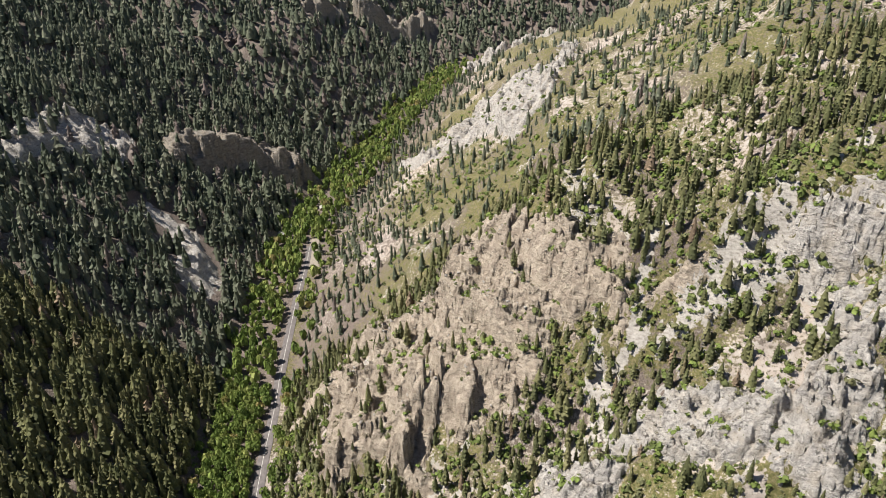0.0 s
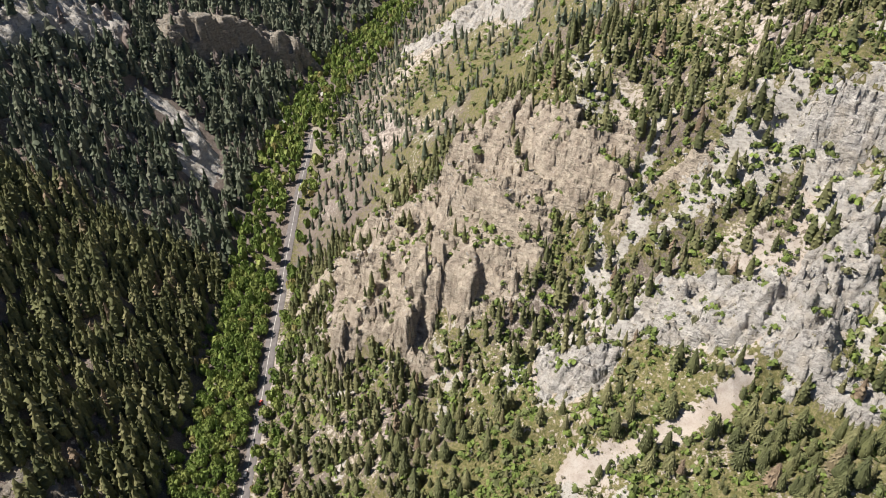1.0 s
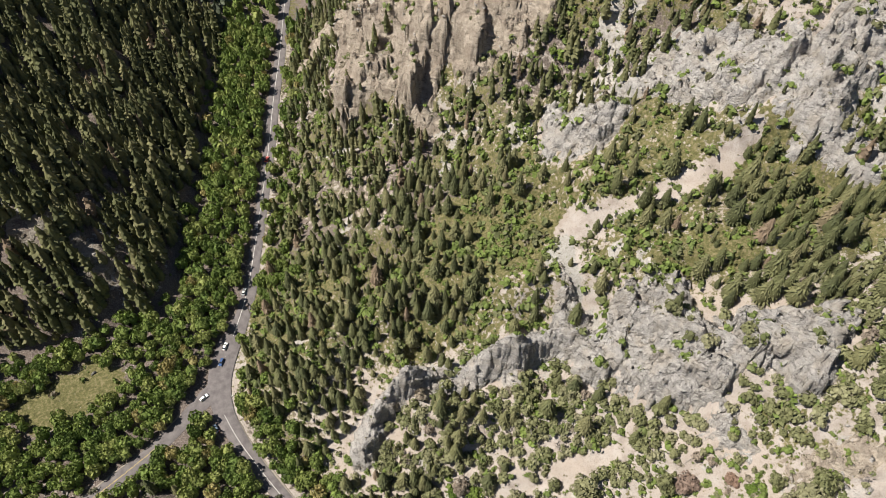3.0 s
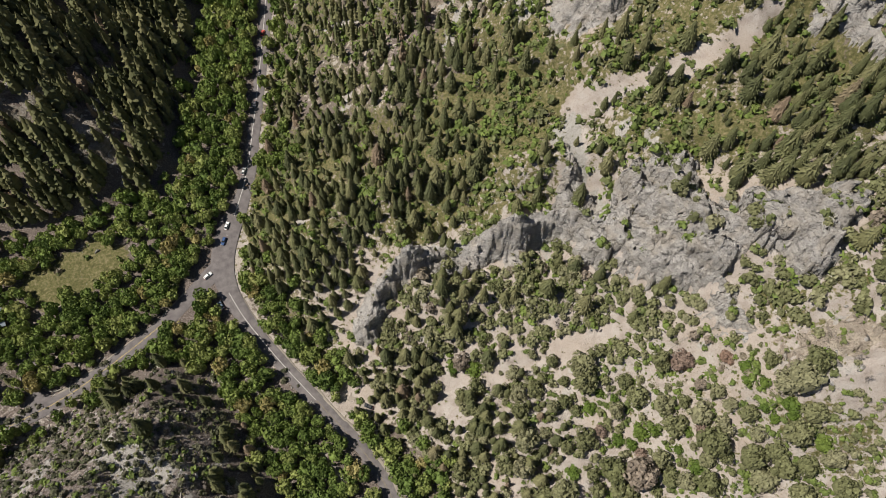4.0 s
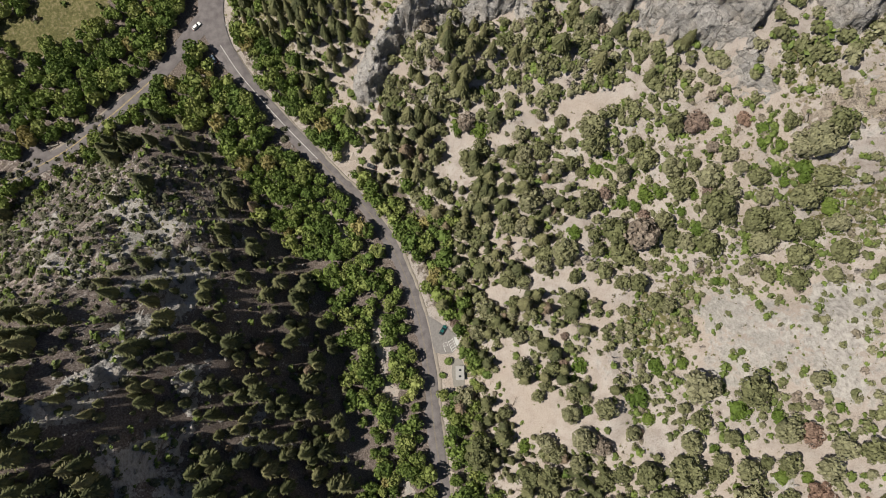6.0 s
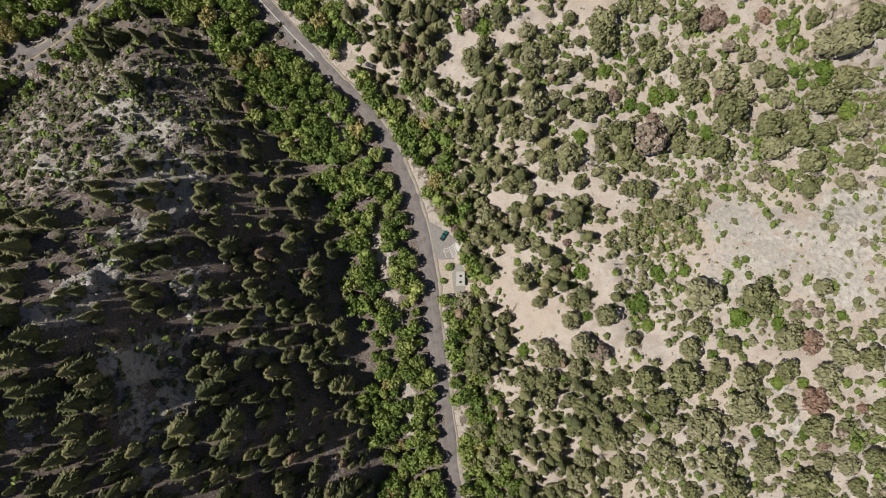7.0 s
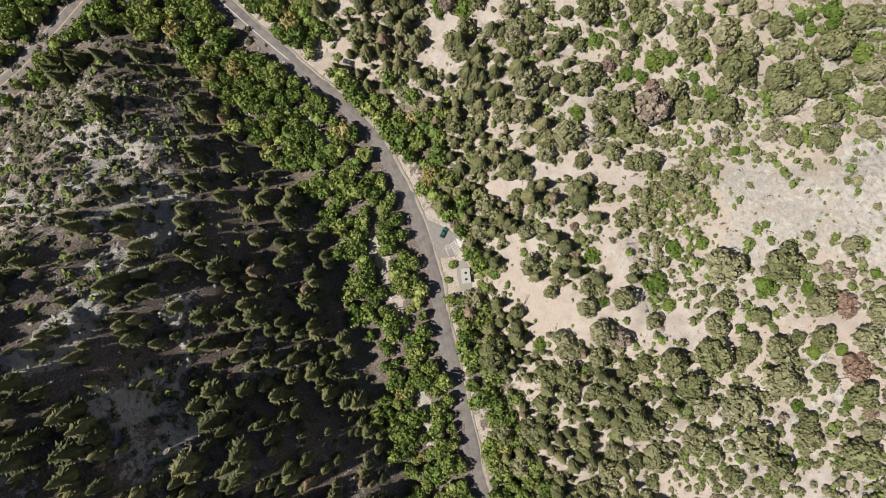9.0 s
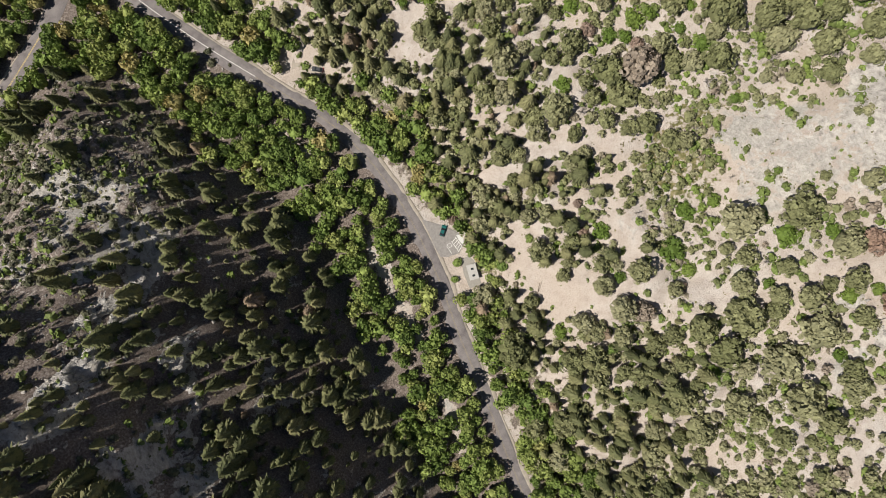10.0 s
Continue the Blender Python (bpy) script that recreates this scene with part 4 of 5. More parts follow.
def grow(name, shapes, x, y, height, radius, material, rng, sink=0.25, bold=1.25):
    """One joined mesh of many plants."""
    n = len(x)
    if n == 0:
        return None
    z, steep = surface(x, y)
    k = steep < bold
    x, y, z, height, radius = x[k], y[k], z[k] - sink, height[k], radius[k]
    n = len(x)
    pick, turn, tint = rng.integers(0, len(shapes), n), rng.uniform(0, 6.283, n), rng.uniform(0, 1, n)
    vs, fs, ts, k = [], [], [], 0
    for s, (v, f) in enumerate(shapes):
        w = np.nonzero(pick == s)[0]
        if len(w) == 0:
            continue
        c, sn = np.cos(turn[w])[:, None], np.sin(turn[w])[:, None]
        px = (v[:, 0] * c - v[:, 1] * sn) * radius[w][:, None] + x[w][:, None]
        py = (v[:, 0] * sn + v[:, 1] * c) * radius[w][:, None] + y[w][:, None]
        pz = v[:, 2] * height[w][:, None] + z[w][:, None]
        vs.append(np.stack([px, py, pz], 2).reshape(-1, 3))
        fs.append((f[None] + (np.arange(len(w)) * len(v))[:, None, None]).reshape(-1, 3) + k)
        ts.append(np.repeat(tint[w], len(v)))
        k += len(w) * len(v)
    return mesh_of(name, np.concatenate(vs), np.concatenate(fs), material, False, tint=np.concatenate(ts))


def stuff(name, label, category, me):
    if me:
        tagged(new(name, me), label, category, kind="stuff")


def conifer_size(n, rng, y, right):
    u = rng.uniform(0, 1, n)
    h = np.where(right, 5 + 11 * u ** 1.2, np.where(y < 95, 3.8 + 13 * u ** 1.5, 8 + 14 * u ** 0.85))
    return h, h * rng.uniform(0.18, 0.33, n) * np.where(right, 1.0, np.interp(y, [60, 140, 400, 600], [1.12, 1.0, 1.15, 1.5]))


def thing_tree(name, label, category, group, crown, trunk, x, y, h, r, turn):
    base = new(name)
    base.matrix_world = Matrix.LocRotScale((x, y, float(surface(x, y)[0][0]) - 0.25), Euler((0, 0, turn)), (r, r, h))
    tagged(base, label, category, group)
    part("trunk", trunk, base)
    part("crown", crown, base)


def trees(kind, xs, ys, hs, rs, rng, shapes, material, label, category, group, limit, near_key):
    """The nearest ones, by a stretch of the plan, as things with trunk and crown; returns which are left over."""
    order = np.argsort(near_key)
    take = order[:limit]
    crowns = [mesh_of("crown", v, f, material) for v, f in shapes]
    trunks = [mesh_of("trunk", *trunk_shape(rng), BARK) for _ in range(3)]
    for i in take:
        thing_tree(kind, label, category, group, crowns[rng.integers(len(crowns))], trunks[rng.integers(3)], xs[i], ys[i], hs[i], rs[i], rng.uniform(0, 6.283))
    rest = np.ones(len(xs), bool)
    rest[take] = False
    return rest


# needle trees
x, y, rng = planted(4.1, -420, 300, -135, 420, 301)
L = cover(x, y)
k = rng.uniform(0, 1, len(x)) < 0.9 * L["wood"] * np.where((y > 100) & ~L["right"], 0.82, 1.0)
x, y, right = x[k], y[k], L["right"][k]
h, r = conifer_size(len(x), rng, y, right)
rest = trees("conifer", x, y, h, r, rng, FIRS, NEEDLES, "dark green pointed fir on the canyon slope", "conifer tree", "firs on the slopes", 300, np.hypot(x + 25, y + 10))
x, y, h, r = x[rest], y[rest], h[rest], r[rest]
near = np.hypot(x, y) < 230
stuff("fir_forest", "dense dark green firs covering the near slopes", "forest", grow("fir_forest", FIRS, x[near], y[near], h[near], r[near], NEEDLES, rng))
stuff("fir_forest", "dense dark green firs farther up the canyon", "forest", grow("fir_forest", FIRS_MID, x[~near], y[~near], h[~near], r[~near], NEEDLES, rng))
x, y, rng = planted(6.8, -900, 720, 420, 900, 302)
L = cover(x, y)
k = rng.uniform(0, 1, len(x)) < np.where(L["right"], 0.6, 0.97) * L["wood"]
x, y = x[k], y[k]
h, r = conifer_size(len(x), rng, y, L["right"][k])
stuff("far_fir_forest", "shaded firs on the far canyon slopes", "forest", grow("far_fir_forest", FIRS_FAR, x, y, h, r, NEEDLES_HAZED, rng))
x, y, rng = planted(12.0, -1000, 700, 900, 2100, 303)
L = cover(x, y)
k = rng.uniform(0, 1, len(x)) < 0.9 * L["wood"]
x, y = x[k], y[k]
h, r = conifer_size(len(x), rng, y, L["right"][k])
stuff("far_fir_forest", "distant firs at the head of the canyon", "forest", grow("far_fir_forest", FIRS_DIM, x, y, h * 1.15, r * 1.35, NEEDLES_HAZED, rng))

# junipers and bushes on the dry bench: easting, northing and radius of those that stand apart
JUNIPERS_LOW = [
    (6.9, 90.9, 3.7), (7.4, 46.6, 3.9), (11.6, -22.2, 4.0), (13.5, 80.0, 3.5), (13.9, 69.2, 2.9), (16.3, 4.3, 3.5), (16.5, 58.5, 2.7), (18.2, -44.6, 6.2),
    (19.0, -89.1, 3.1), (19.0, 13.3, 4.3), (21.1, -75.8, 4.5), (23.4, 77.9, 3.1), (25.1, 48.3, 4.1), (25.5, 5.6, 3.2), (26.4, 26.1, 3.8), (27.2, -89.0, 4.4),
    (27.7, -27.9, 3.0), (28.5, 84.5, 3.0), (29.3, 12.4, 2.5), (29.5, 17.9, 2.3), (30.0, 67.9, 3.2), (30.0, 75.4, 3.4), (31.4, -74.8, 4.4), (31.4, 47.1, 4.1),
    (32.3, 25.3, 2.7), (32.4, 3.3, 3.0), (32.6, 57.3, 4.8), (33.9, -9.1, 3.8),
]
JUNIPERS_MIDDLE = [
    (34.0, 17.8, 2.5), (36.0, 91.2, 2.0), (36.3, 12.5, 2.3), (37.2, 76.4, 3.2), (38.1, -52.1, 4.7), (38.8, 3.6, 2.9), (39.6, 31.2, 3.1), (39.6, 36.4, 3.5),
    (39.9, 81.9, 2.4), (40.4, -19.9, 2.5), (40.4, 59.4, 2.2), (40.6, -97.1, 3.0), (42.8, -16.0, 1.9), (43.5, 69.3, 2.6), (43.6, -37.6, 3.6), (43.6, 87.9, 2.6),
    (45.2, -8.8, 2.7), (45.4, -58.9, 3.8), (45.5, -2.7, 2.9), (45.7, -51.6, 4.2), (47.6, 53.3, 2.7), (47.8, 36.8, 5.2), (48.1, 71.7, 2.8), (48.1, 79.6, 2.2),
    (48.3, -41.6, 3.6), (49.2, 18.3, 2.8), (51.7, -25.7, 3.7), (51.7, 27.4, 2.6),
]
JUNIPERS_BROW = [
    (52.4, 68.1, 2.2), (53.3, -18.3, 3.1), (53.6, 84.5, 4.7), (54.0, 20.9, 2.4), (54.2, -58.2, 2.9), (54.8, 56.1, 4.3), (55.3, 77.3, 4.6), (56.4, -44.9, 3.7),
    (56.7, -69.6, 2.9), (56.8, -35.0, 4.5), (57.4, 43.5, 2.5), (59.3, 38.5, 2.8), (59.6, -89.9, 4.7), (60.0, -59.5, 4.1), (61.4, -81.2, 3.8), (62.1, 30.0, 3.2),
    (62.8, -71.5, 3.3), (63.4, -37.1, 3.7), (63.9, -22.8, 4.0), (64.7, 44.9, 5.1), (66.4, -49.9, 3.7), (66.6, 66.6, 3.1), (68.1, -59.4, 3.3), (68.2, 36.4, 5.1),
    (68.9, 25.7, 3.0), (69.5, -85.0, 3.3), (69.5, -68.5, 4.8), (70.0, 77.5, 3.4),
]
JUNIPERS_UPPER = [
    (71.8, -47.2, 3.6), (72.9, -56.8, 3.2), (73.4, 43.8, 6.1), (74.0, 71.4, 4.1), (74.7, -31.2, 2.8), (74.8, -81.2, 5.4), (74.8, 25.5, 3.5), (75.1, -64.2, 2.4),
    (79.4, -44.5, 4.7), (80.5, -77.5, 2.0), (80.8, 48.5, 3.4), (81.7, 82.4, 4.0), (81.8, 18.8, 3.5), (81.9, 67.1, 4.0), (83.8, 41.0, 3.4), (84.7, -54.6, 5.1),
    (85.2, 59.5, 4.4), (85.5, 17.3, 3.1), (86.1, -73.3, 4.8), (86.8, -86.2, 2.2), (88.3, 40.1, 3.4), (88.3, 67.1, 2.5), (91.1, -42.9, 6.6), (91.3, -61.6, 3.1),
    (91.9, -79.1, 3.5), (92.4, -20.9, 2.4), (92.4, 62.2, 4.6), (93.1, 72.2, 2.4),
]
JUNIPERS_HIGH = [
    (93.8, -32.6, 4.3), (94.5, 47.1, 3.2), (94.6, 38.7, 4.7), (95.3, 52.0, 5.7), (96.4, -12.2, 6.2), (97.0, -84.9, 3.9), (97.3, -24.4, 3.5), (97.4, 68.9, 3.1),
    (98.9, 57.0, 3.5), (99.3, 47.2, 2.5), (100.6, -60.3, 6.2), (100.6, 63.9, 2.7), (101.6, -42.7, 3.5), (102.5, -37.9, 3.4), (103.9, -73.3, 6.5), (105.6, 60.0, 3.7),
    (106.4, -29.5, 3.0), (106.8, 30.1, 2.2), (107.9, 46.5, 4.9), (108.5, 53.9, 3.1), (110.5, -40.3, 4.9), (111.1, 76.4, 2.9), (111.2, -81.2, 4.6), (111.5, 40.3, 5.0),
    (112.2, -51.5, 6.8), (112.9, 27.7, 2.8), (113.1, 67.4, 4.1), (114.2, 48.1, 4.1),
]
JUNIPERS_TOP = [
    (114.6, -12.5, 6.5), (116.4, -37.0, 2.6), (116.8, 42.9, 4.5), (117.0, 67.7, 6.1), (117.6, 52.9, 5.0), (120.0, 34.9, 4.2), (120.1, -71.2, 4.5), (120.1, -65.0, 3.4),
    (120.2, 26.1, 3.5), (120.4, 72.6, 4.6), (121.9, 57.7, 4.4), (122.0, -25.3, 4.8), (122.3, -36.4, 4.0), (122.7, -3.3, 1.9), (123.0, -48.5, 3.7), (123.3, 43.2, 4.1),
    (128.9, 44.9, 4.0), (130.0, 27.6, 3.4), (132.0, -36.4, 4.3), (132.5, -7.0, 3.3), (132.5, 36.2, 4.4), (132.7, -54.6, 5.0), (133.6, -75.8, 5.6), (137.1, -67.4, 3.7),
    (137.2, -28.9, 4.2), (143.8, -66.8, 4.3), (144.5, -29.5, 4.2), (148.2, -75.3, 3.3), (150.3, -63.6, 3.6),
]
GREEN_BUSHES = [
    (12.6, 88.3, 3.7), (3.5, 89.2, 2.5), (57.6, 69.1, 2.7), (66.1, 71.4, 1.9), (61.2, 74.0, 1.9), (50.8, 44.9, 3.0), (67.4, 56.1, 2.7), (75.2, 58.7, 3.4),
    (72.0, 54.0, 2.3), (109.9, 61.8, 2.5), (108.5, 68.9, 2.3), (104.7, 70.4, 2.3), (116.4, 61.2, 3.2), (116.9, 58.0, 2.3), (112.4, 57.7, 2.3), (126.3, 49.2, 3.6),
    (92.7, 45.2, 2.9), (90.1, 56.8, 1.8), (87.1, 51.8, 2.0), (80.0, 58.6, 2.2),
]
GREEN_BUSHES_HIGH = [
    (104.9, 75.0, 2.9), (56.0, -7.2, 3.1), (76.3, -18.1, 4.0), (83.6, -5.3, 3.2), (111.7, 1.3, 1.5), (110.0, -19.8, 4.2), (121.5, -20.9, 3.0), (36.1, -40.4, 2.6),
    (80.5, -60.8, 2.7), (121.5, -41.6, 3.3), (128.1, -41.0, 2.5), (118.5, -61.2, 2.6), (130.3, -58.8, 2.2), (143.8, -59.1, 2.8), (101.4, -34.2, 2.1), (139.3, -16.3, 2.1),
    (92.5, -4.3, 2.4), (81.2, -25.5, 2.8), (58.0, -23.8, 2.0), (100.3, 26.4, 1.9),
]
RUSTED_JUNIPERS = [
    (5.4, 9.0, 2.2),
    (61.1, 59.7, 2.5), (88.7, 82.3, 4.6), (101.1, 80.5, 3.0), (93.7, 56.8, 2.7), (131.6, -46.1, 5.0), (130.0, -25.8, 4.3), (146.6, -47.3, 2.1), (50.1, -6.0, 1.9),
    (49.4, 4.3, 1.6), (135.0, -60.9, 2.5), (77.1, -31.1, 2.0), (75.1, 51.2, 2.3),
]

RUST = leaf_material("rusted_needles", (0.27, 0.20, 0.165), (0.34, 0.25, 0.20), (0.38, 0.24, 0.17))
rng = np.random.default_rng(311)
trunks = [mesh_of("trunk", *trunk_shape(rng), BARK) for _ in range(3)]
singles = JUNIPERS_LOW + JUNIPERS_MIDDLE + JUNIPERS_BROW + JUNIPERS_UPPER + JUNIPERS_HIGH + JUNIPERS_TOP
bushes = GREEN_BUSHES + GREEN_BUSHES_HIGH
for rows, material, slim, name, label, category, group in (
        (singles, JUNIPER, 2.1, "juniper", "olive green bushy juniper on pale dry soil", "juniper tree", "junipers on the bench"),
        (bushes, BRUSH_BRIGHT, 1.15, "bush", "bright green leafy bush on the dry bench", "bush", "bushes on the bench"),
        (RUSTED_JUNIPERS, RUST, 1.5, "dead_juniper", "rust-brown dying juniper among green ones", "dead tree", "dying junipers")):
    crowns = [mesh_of("crown", v, f, material) for v, f in (BUSHES if name == "bush" else JUNIPERS)]
    for px, py, pr in rows:
        pr *= float(1.27 - 0.17 * step(70, 140, np.hypot(px, py)))
        thing_tree(name, label, category, group, crowns[rng.integers(len(crowns))], trunks[rng.integers(3)], px, py, pr * slim * rng.uniform(0.9, 1.1) + 0.5, pr, rng.uniform(0, 6.283))
taken = np.array(singles + bushes + RUSTED_JUNIPERS)
x, y, rng = planted(3.9, -40, 205, -130, 150, 312)
L = cover(x, y)
r = rng.uniform(1.4, 3.0, len(x))
free = np.min(np.hypot(x[:, None] - taken[:, 0], y[:, None] - taken[:, 1]) - taken[:, 2] * 0.8, axis=1) > r * 0.7
drawn = (x > 20) & (x < 150) & (y > -98) & (y < 88)
clump = step(-0.3, 0.2, fbm(x, y, 17, 313, 3))
k = free & (rng.uniform(0, 1, len(x)) < L["bench"] * np.where(drawn, 0.36 + 0.58 * clump + 0.4 * step(85, 110, x - 0.4 * (y + 40)) + 0.35 * step(-35, -60, y), 0.95))
x, y, r = x[k], y[k], r[k] * np.where(drawn[k], 0.85, 1.2)
stuff("juniper_scrub", "olive green junipers scattered over the dry bench", "scrub", grow("juniper_scrub", JUNIPERS_MID, x, y, r * 1.5 + 0.6, r, JUNIPER, rng))

# scrub on the rocky spur
x, y, rng = planted(3.4, -215, -62, -110, 95, 314)
L = cover(x, y)
k = ~L["right"] & (rng.uniform(0, 1, len(x)) < (0.14 + 0.55 * L["spur"] + 0.5 * L["open_spur"]) * (1 - L["glade"]) * (1 - 0.5 * L["rock"]))
x, y = x[k], y[k]
r = rng.uniform(0.7, 2.5, len(x))
stuff("spur_scrub", "olive scrub and small junipers on the rocky spur", "scrub", grow("spur_scrub", SCRUB, x, y, r * 1.0 + 0.4, r, SCRUB_LEAVES, rng))

# bushes round the small roadside building
rng = np.random.default_rng(315)
crowns = [mesh_of("crown", v, f, LEAVES) for v, f in BUSHES]
for px, py, pr in ((3.9, -8.0, 2.2), (1.8, -14.0, 1.8), (15.4, -11.5, 2.5), (15.2, -16.5, 2.3), (13.2, -5.0, 2.8), (10.8, 3.6, 2.2), (17.8, -11.0, 2.7), (20.2, -12.6, 2.5)):
    thing_tree("bush", "bright leafy bush beside the small roadside building", "bush", "bushes by the building", crowns[rng.integers(len(crowns))], trunks[rng.integers(3)], px, py, pr * 1.4, pr, rng.uniform(0, 6.283))

# broadleaved trees along the creek and the roads
x, y, rng = planted(4.5, -420, 60, -150, 420, 321)
L = cover(x, y)
k = rng.uniform(0, 1, len(x)) < 0.92 * L["glade"]
x, y = x[k], y[k]
r = rng.uniform(2.3, 4.4, len(x))
h = r * rng.uniform(2.0, 2.6, len(x))
rest = trees("broadleaf_tree", x, y, h, r, rng, BROADS, LEAVES, "bright green leafy tree on the valley floor", "tree", "trees along the road", 280, np.hypot(x + 15, y - 20))
x, y, h, r = x[rest], y[rest], h[rest], r[rest]
near = np.hypot(x, y) < 260
stuff("creek_woods", "bright green leafy trees beside road and creek", "woods", grow("creek_woods", BROADS, x[near], y[near], h[near], r[near], LEAVES, rng))
stuff("creek_woods", "bright green leafy trees along the canyon floor", "woods", grow("creek_woods", BROADS_MID, x[~near], y[~near], h[~near], r[~near], LEAVES, rng))
x, y, rng = planted(7.5, -500, 500, 420, 2000, 322)
L = cover(x, y)
k = rng.uniform(0, 1, len(x)) < 0.92 * L["glade"]
x, y = x[k], y[k]
r = rng.uniform(2.8, 5.4, len(x))
stuff("far_creek_woods", "bright green trees on the far canyon floor", "woods", grow("far_creek_woods", BROADS_FAR, x, y, r * 2.4, r, LEAVES, rng))

# brush
x, y, rng = planted(2.4, -200, 200, -150, 395, 331)
L = cover(x, y)
k = rng.uniform(0, 1, len(x)) < 1.0 * L["brush"] * (1 - 0.6 * L["wood"]) * (0.5 + 0.5 * step(-0.3, 0.25, fbm(x, y, 13, 333, 3)))
x, y = x[k], y[k]
r = (0.7 + 1.9 * rng.uniform(0, 1, len(x)) ** 1.5) * np.where(L["right"][k] & (y > 95), 1.3, 1.0)
tall = r * rng.uniform(0.8, 1.3, len(x))
near = (np.hypot(x, y) < 150) & (x > -60)
stuff("brush", "low bright green brush between the trees", "brush", grow("brush", SHRUBS, x[near], y[near], tall[near], r[near], BRUSH, rng, 0.1))
stuff("brush", "green brush over the upper slopes", "brush", grow("brush", SHRUBS_FAR, x[~near], y[~near], tall[~near], r[~near], BRUSH, rng, 0.1))
x, y, rng = planted(6.0, -500, 620, 395, 900, 332)
L = cover(x, y)
k = (rng.uniform(0, 1, len(x)) < 0.75 * L["brush"] * (0.3 + 0.8 * step(-0.25, 0.3, fbm(x, y, 22, 334, 3)))) & L["right"]
x, y = x[k], y[k]
r = rng.uniform(1.4, 3.8, len(x))
stuff("far_brush", "green brush on the far sunny slope", "brush", grow("far_brush", SHRUBS_FAR, x, y, r * 0.9, r, BRUSH, rng, 0.1))

# leafy saplings and dead snags between the firs of the sunny toe slope
x, y, rng = planted(6.5, -140, 180, -130, 420, 341)
L = cover(x, y)
k = L["right"] & (rng.uniform(0, 1, len(x)) < 0.45 * L["wood"] * step(-0.1, 0.5, fbm(x, y, 28, 343, 3)))
x, y = x[k], y[k]
r = rng.uniform(1.2, 2.6, len(x))
stuff("leafy_undergrowth", "light green leafy saplings among the firs", "undergrowth", grow("leafy_undergrowth", BROADS_MID, x, y, r * 2.0, r, LEAVES, rng))
x, y, rng = planted(8.5, -200, 190, -130, 420, 342)
L = cover(x, y)
k = rng.uniform(0, 1, len(x)) < 0.22 * np.clip(L["wood"] + L["bench"], 0, 1)
x, y = x[k], y[k]
h = rng.uniform(4, 10, len(x))
stuff("dead_snags", "grey bare dead trees among the living ones", "dead trees", grow("dead_snags", DEADS, x, y, h, h * 0.3, GREY_WOOD, rng))


# loose rock
def stone_shape(rng):
    v = rng.normal(size=(9, 3))
    v /= np.linalg.norm(v, axis=1, keepdims=True)
    v *= rng.uniform(0.7, 1.1, (9, 1)) * np.array([1, 0.8, 0.65])
    bm = bmesh.new()
    for p in v:
        bm.verts.new(p)
    bmesh.ops.convex_hull(bm, input=bm.verts)
    bmesh.ops.triangulate(bm, faces=bm.faces)
    bm.verts.index_update()
    out = np.array([w.co[:] for w in bm.verts]), np.array([[w.index for w in f.verts] for f in bm.faces])
    bm.free()
    return out


STONES = [stone_shape(RNG) for _ in range(7)]
x, y, rng = planted(3.1, -200, 200, -130, 400, 351)
L = cover(x, y)
loose = 0.55 * ledges(x, y, L["dm"], np.where(L["right"], 1, -1)) + 0.5 * L["rock"] + 0.2 * L["spur"] + 0.35 * L["open_spur"] + 0.22 * (~L["right"] & (x < -55) & (y < 95))
k = rng.uniform(0, 1, len(x)) < np.maximum(loose * (1 - L["bare"]), 0.6 * band(x, y, CREEK_BED, 3))
x, y = x[k], y[k]
r = 0.35 + 1.5 * rng.uniform(0, 1, len(x)) ** 3
stuff("loose_rocks", "pale broken limestone blocks strewn over the slope", "rocks", grow("loose_rocks", STONES, x, y, r, r, ROCK_GREY, rng, 0.0, 2.0))

# dry tufts and low cushions that speckle the bare soil
TUFTS = [quad_sheet(RNG.normal(size=(4, 3)) * np.array([0.5, 0.5, 0.15]) + np.array([0, 0, 0.35]), np.tile([0.0, 0.0, 1.0], (4, 1)), 0.5, RNG, 0.8) for _ in range(6)]
DRY = leaf_material("dry_tufts", (0.16, 0.15, 0.075), (0.22, 0.19, 0.10), (0.20, 0.23, 0.07))
x, y, rng = planted(2.6, -200, 190, -125, 330, 361)
L = cover(x, y)
k = rng.uniform(0, 1, len(x)) < np.where(L["right"], 0.5, 0.6 * np.maximum(L["spur"], L["open_spur"])) * (1 - 0.8 * blob(x, y, SAND, 4)) * (1 - blob(x, y, PULLOUT, 1)) * (1 - L["wood"]) * (0.25 + 0.75 * step(-0.3, 0.3, fbm(x, y, 9, 363, 3))) * step(6, 9, L["near_road"])
x, y = x[k], y[k]
r = rng.uniform(0.3, 0.95, len(x))
stuff("dry_tufts", "dry olive tufts speckling the pale soil", "tufts", grow("dry_tufts", TUFTS, x, y, r, r, DRY, rng, 0.05))


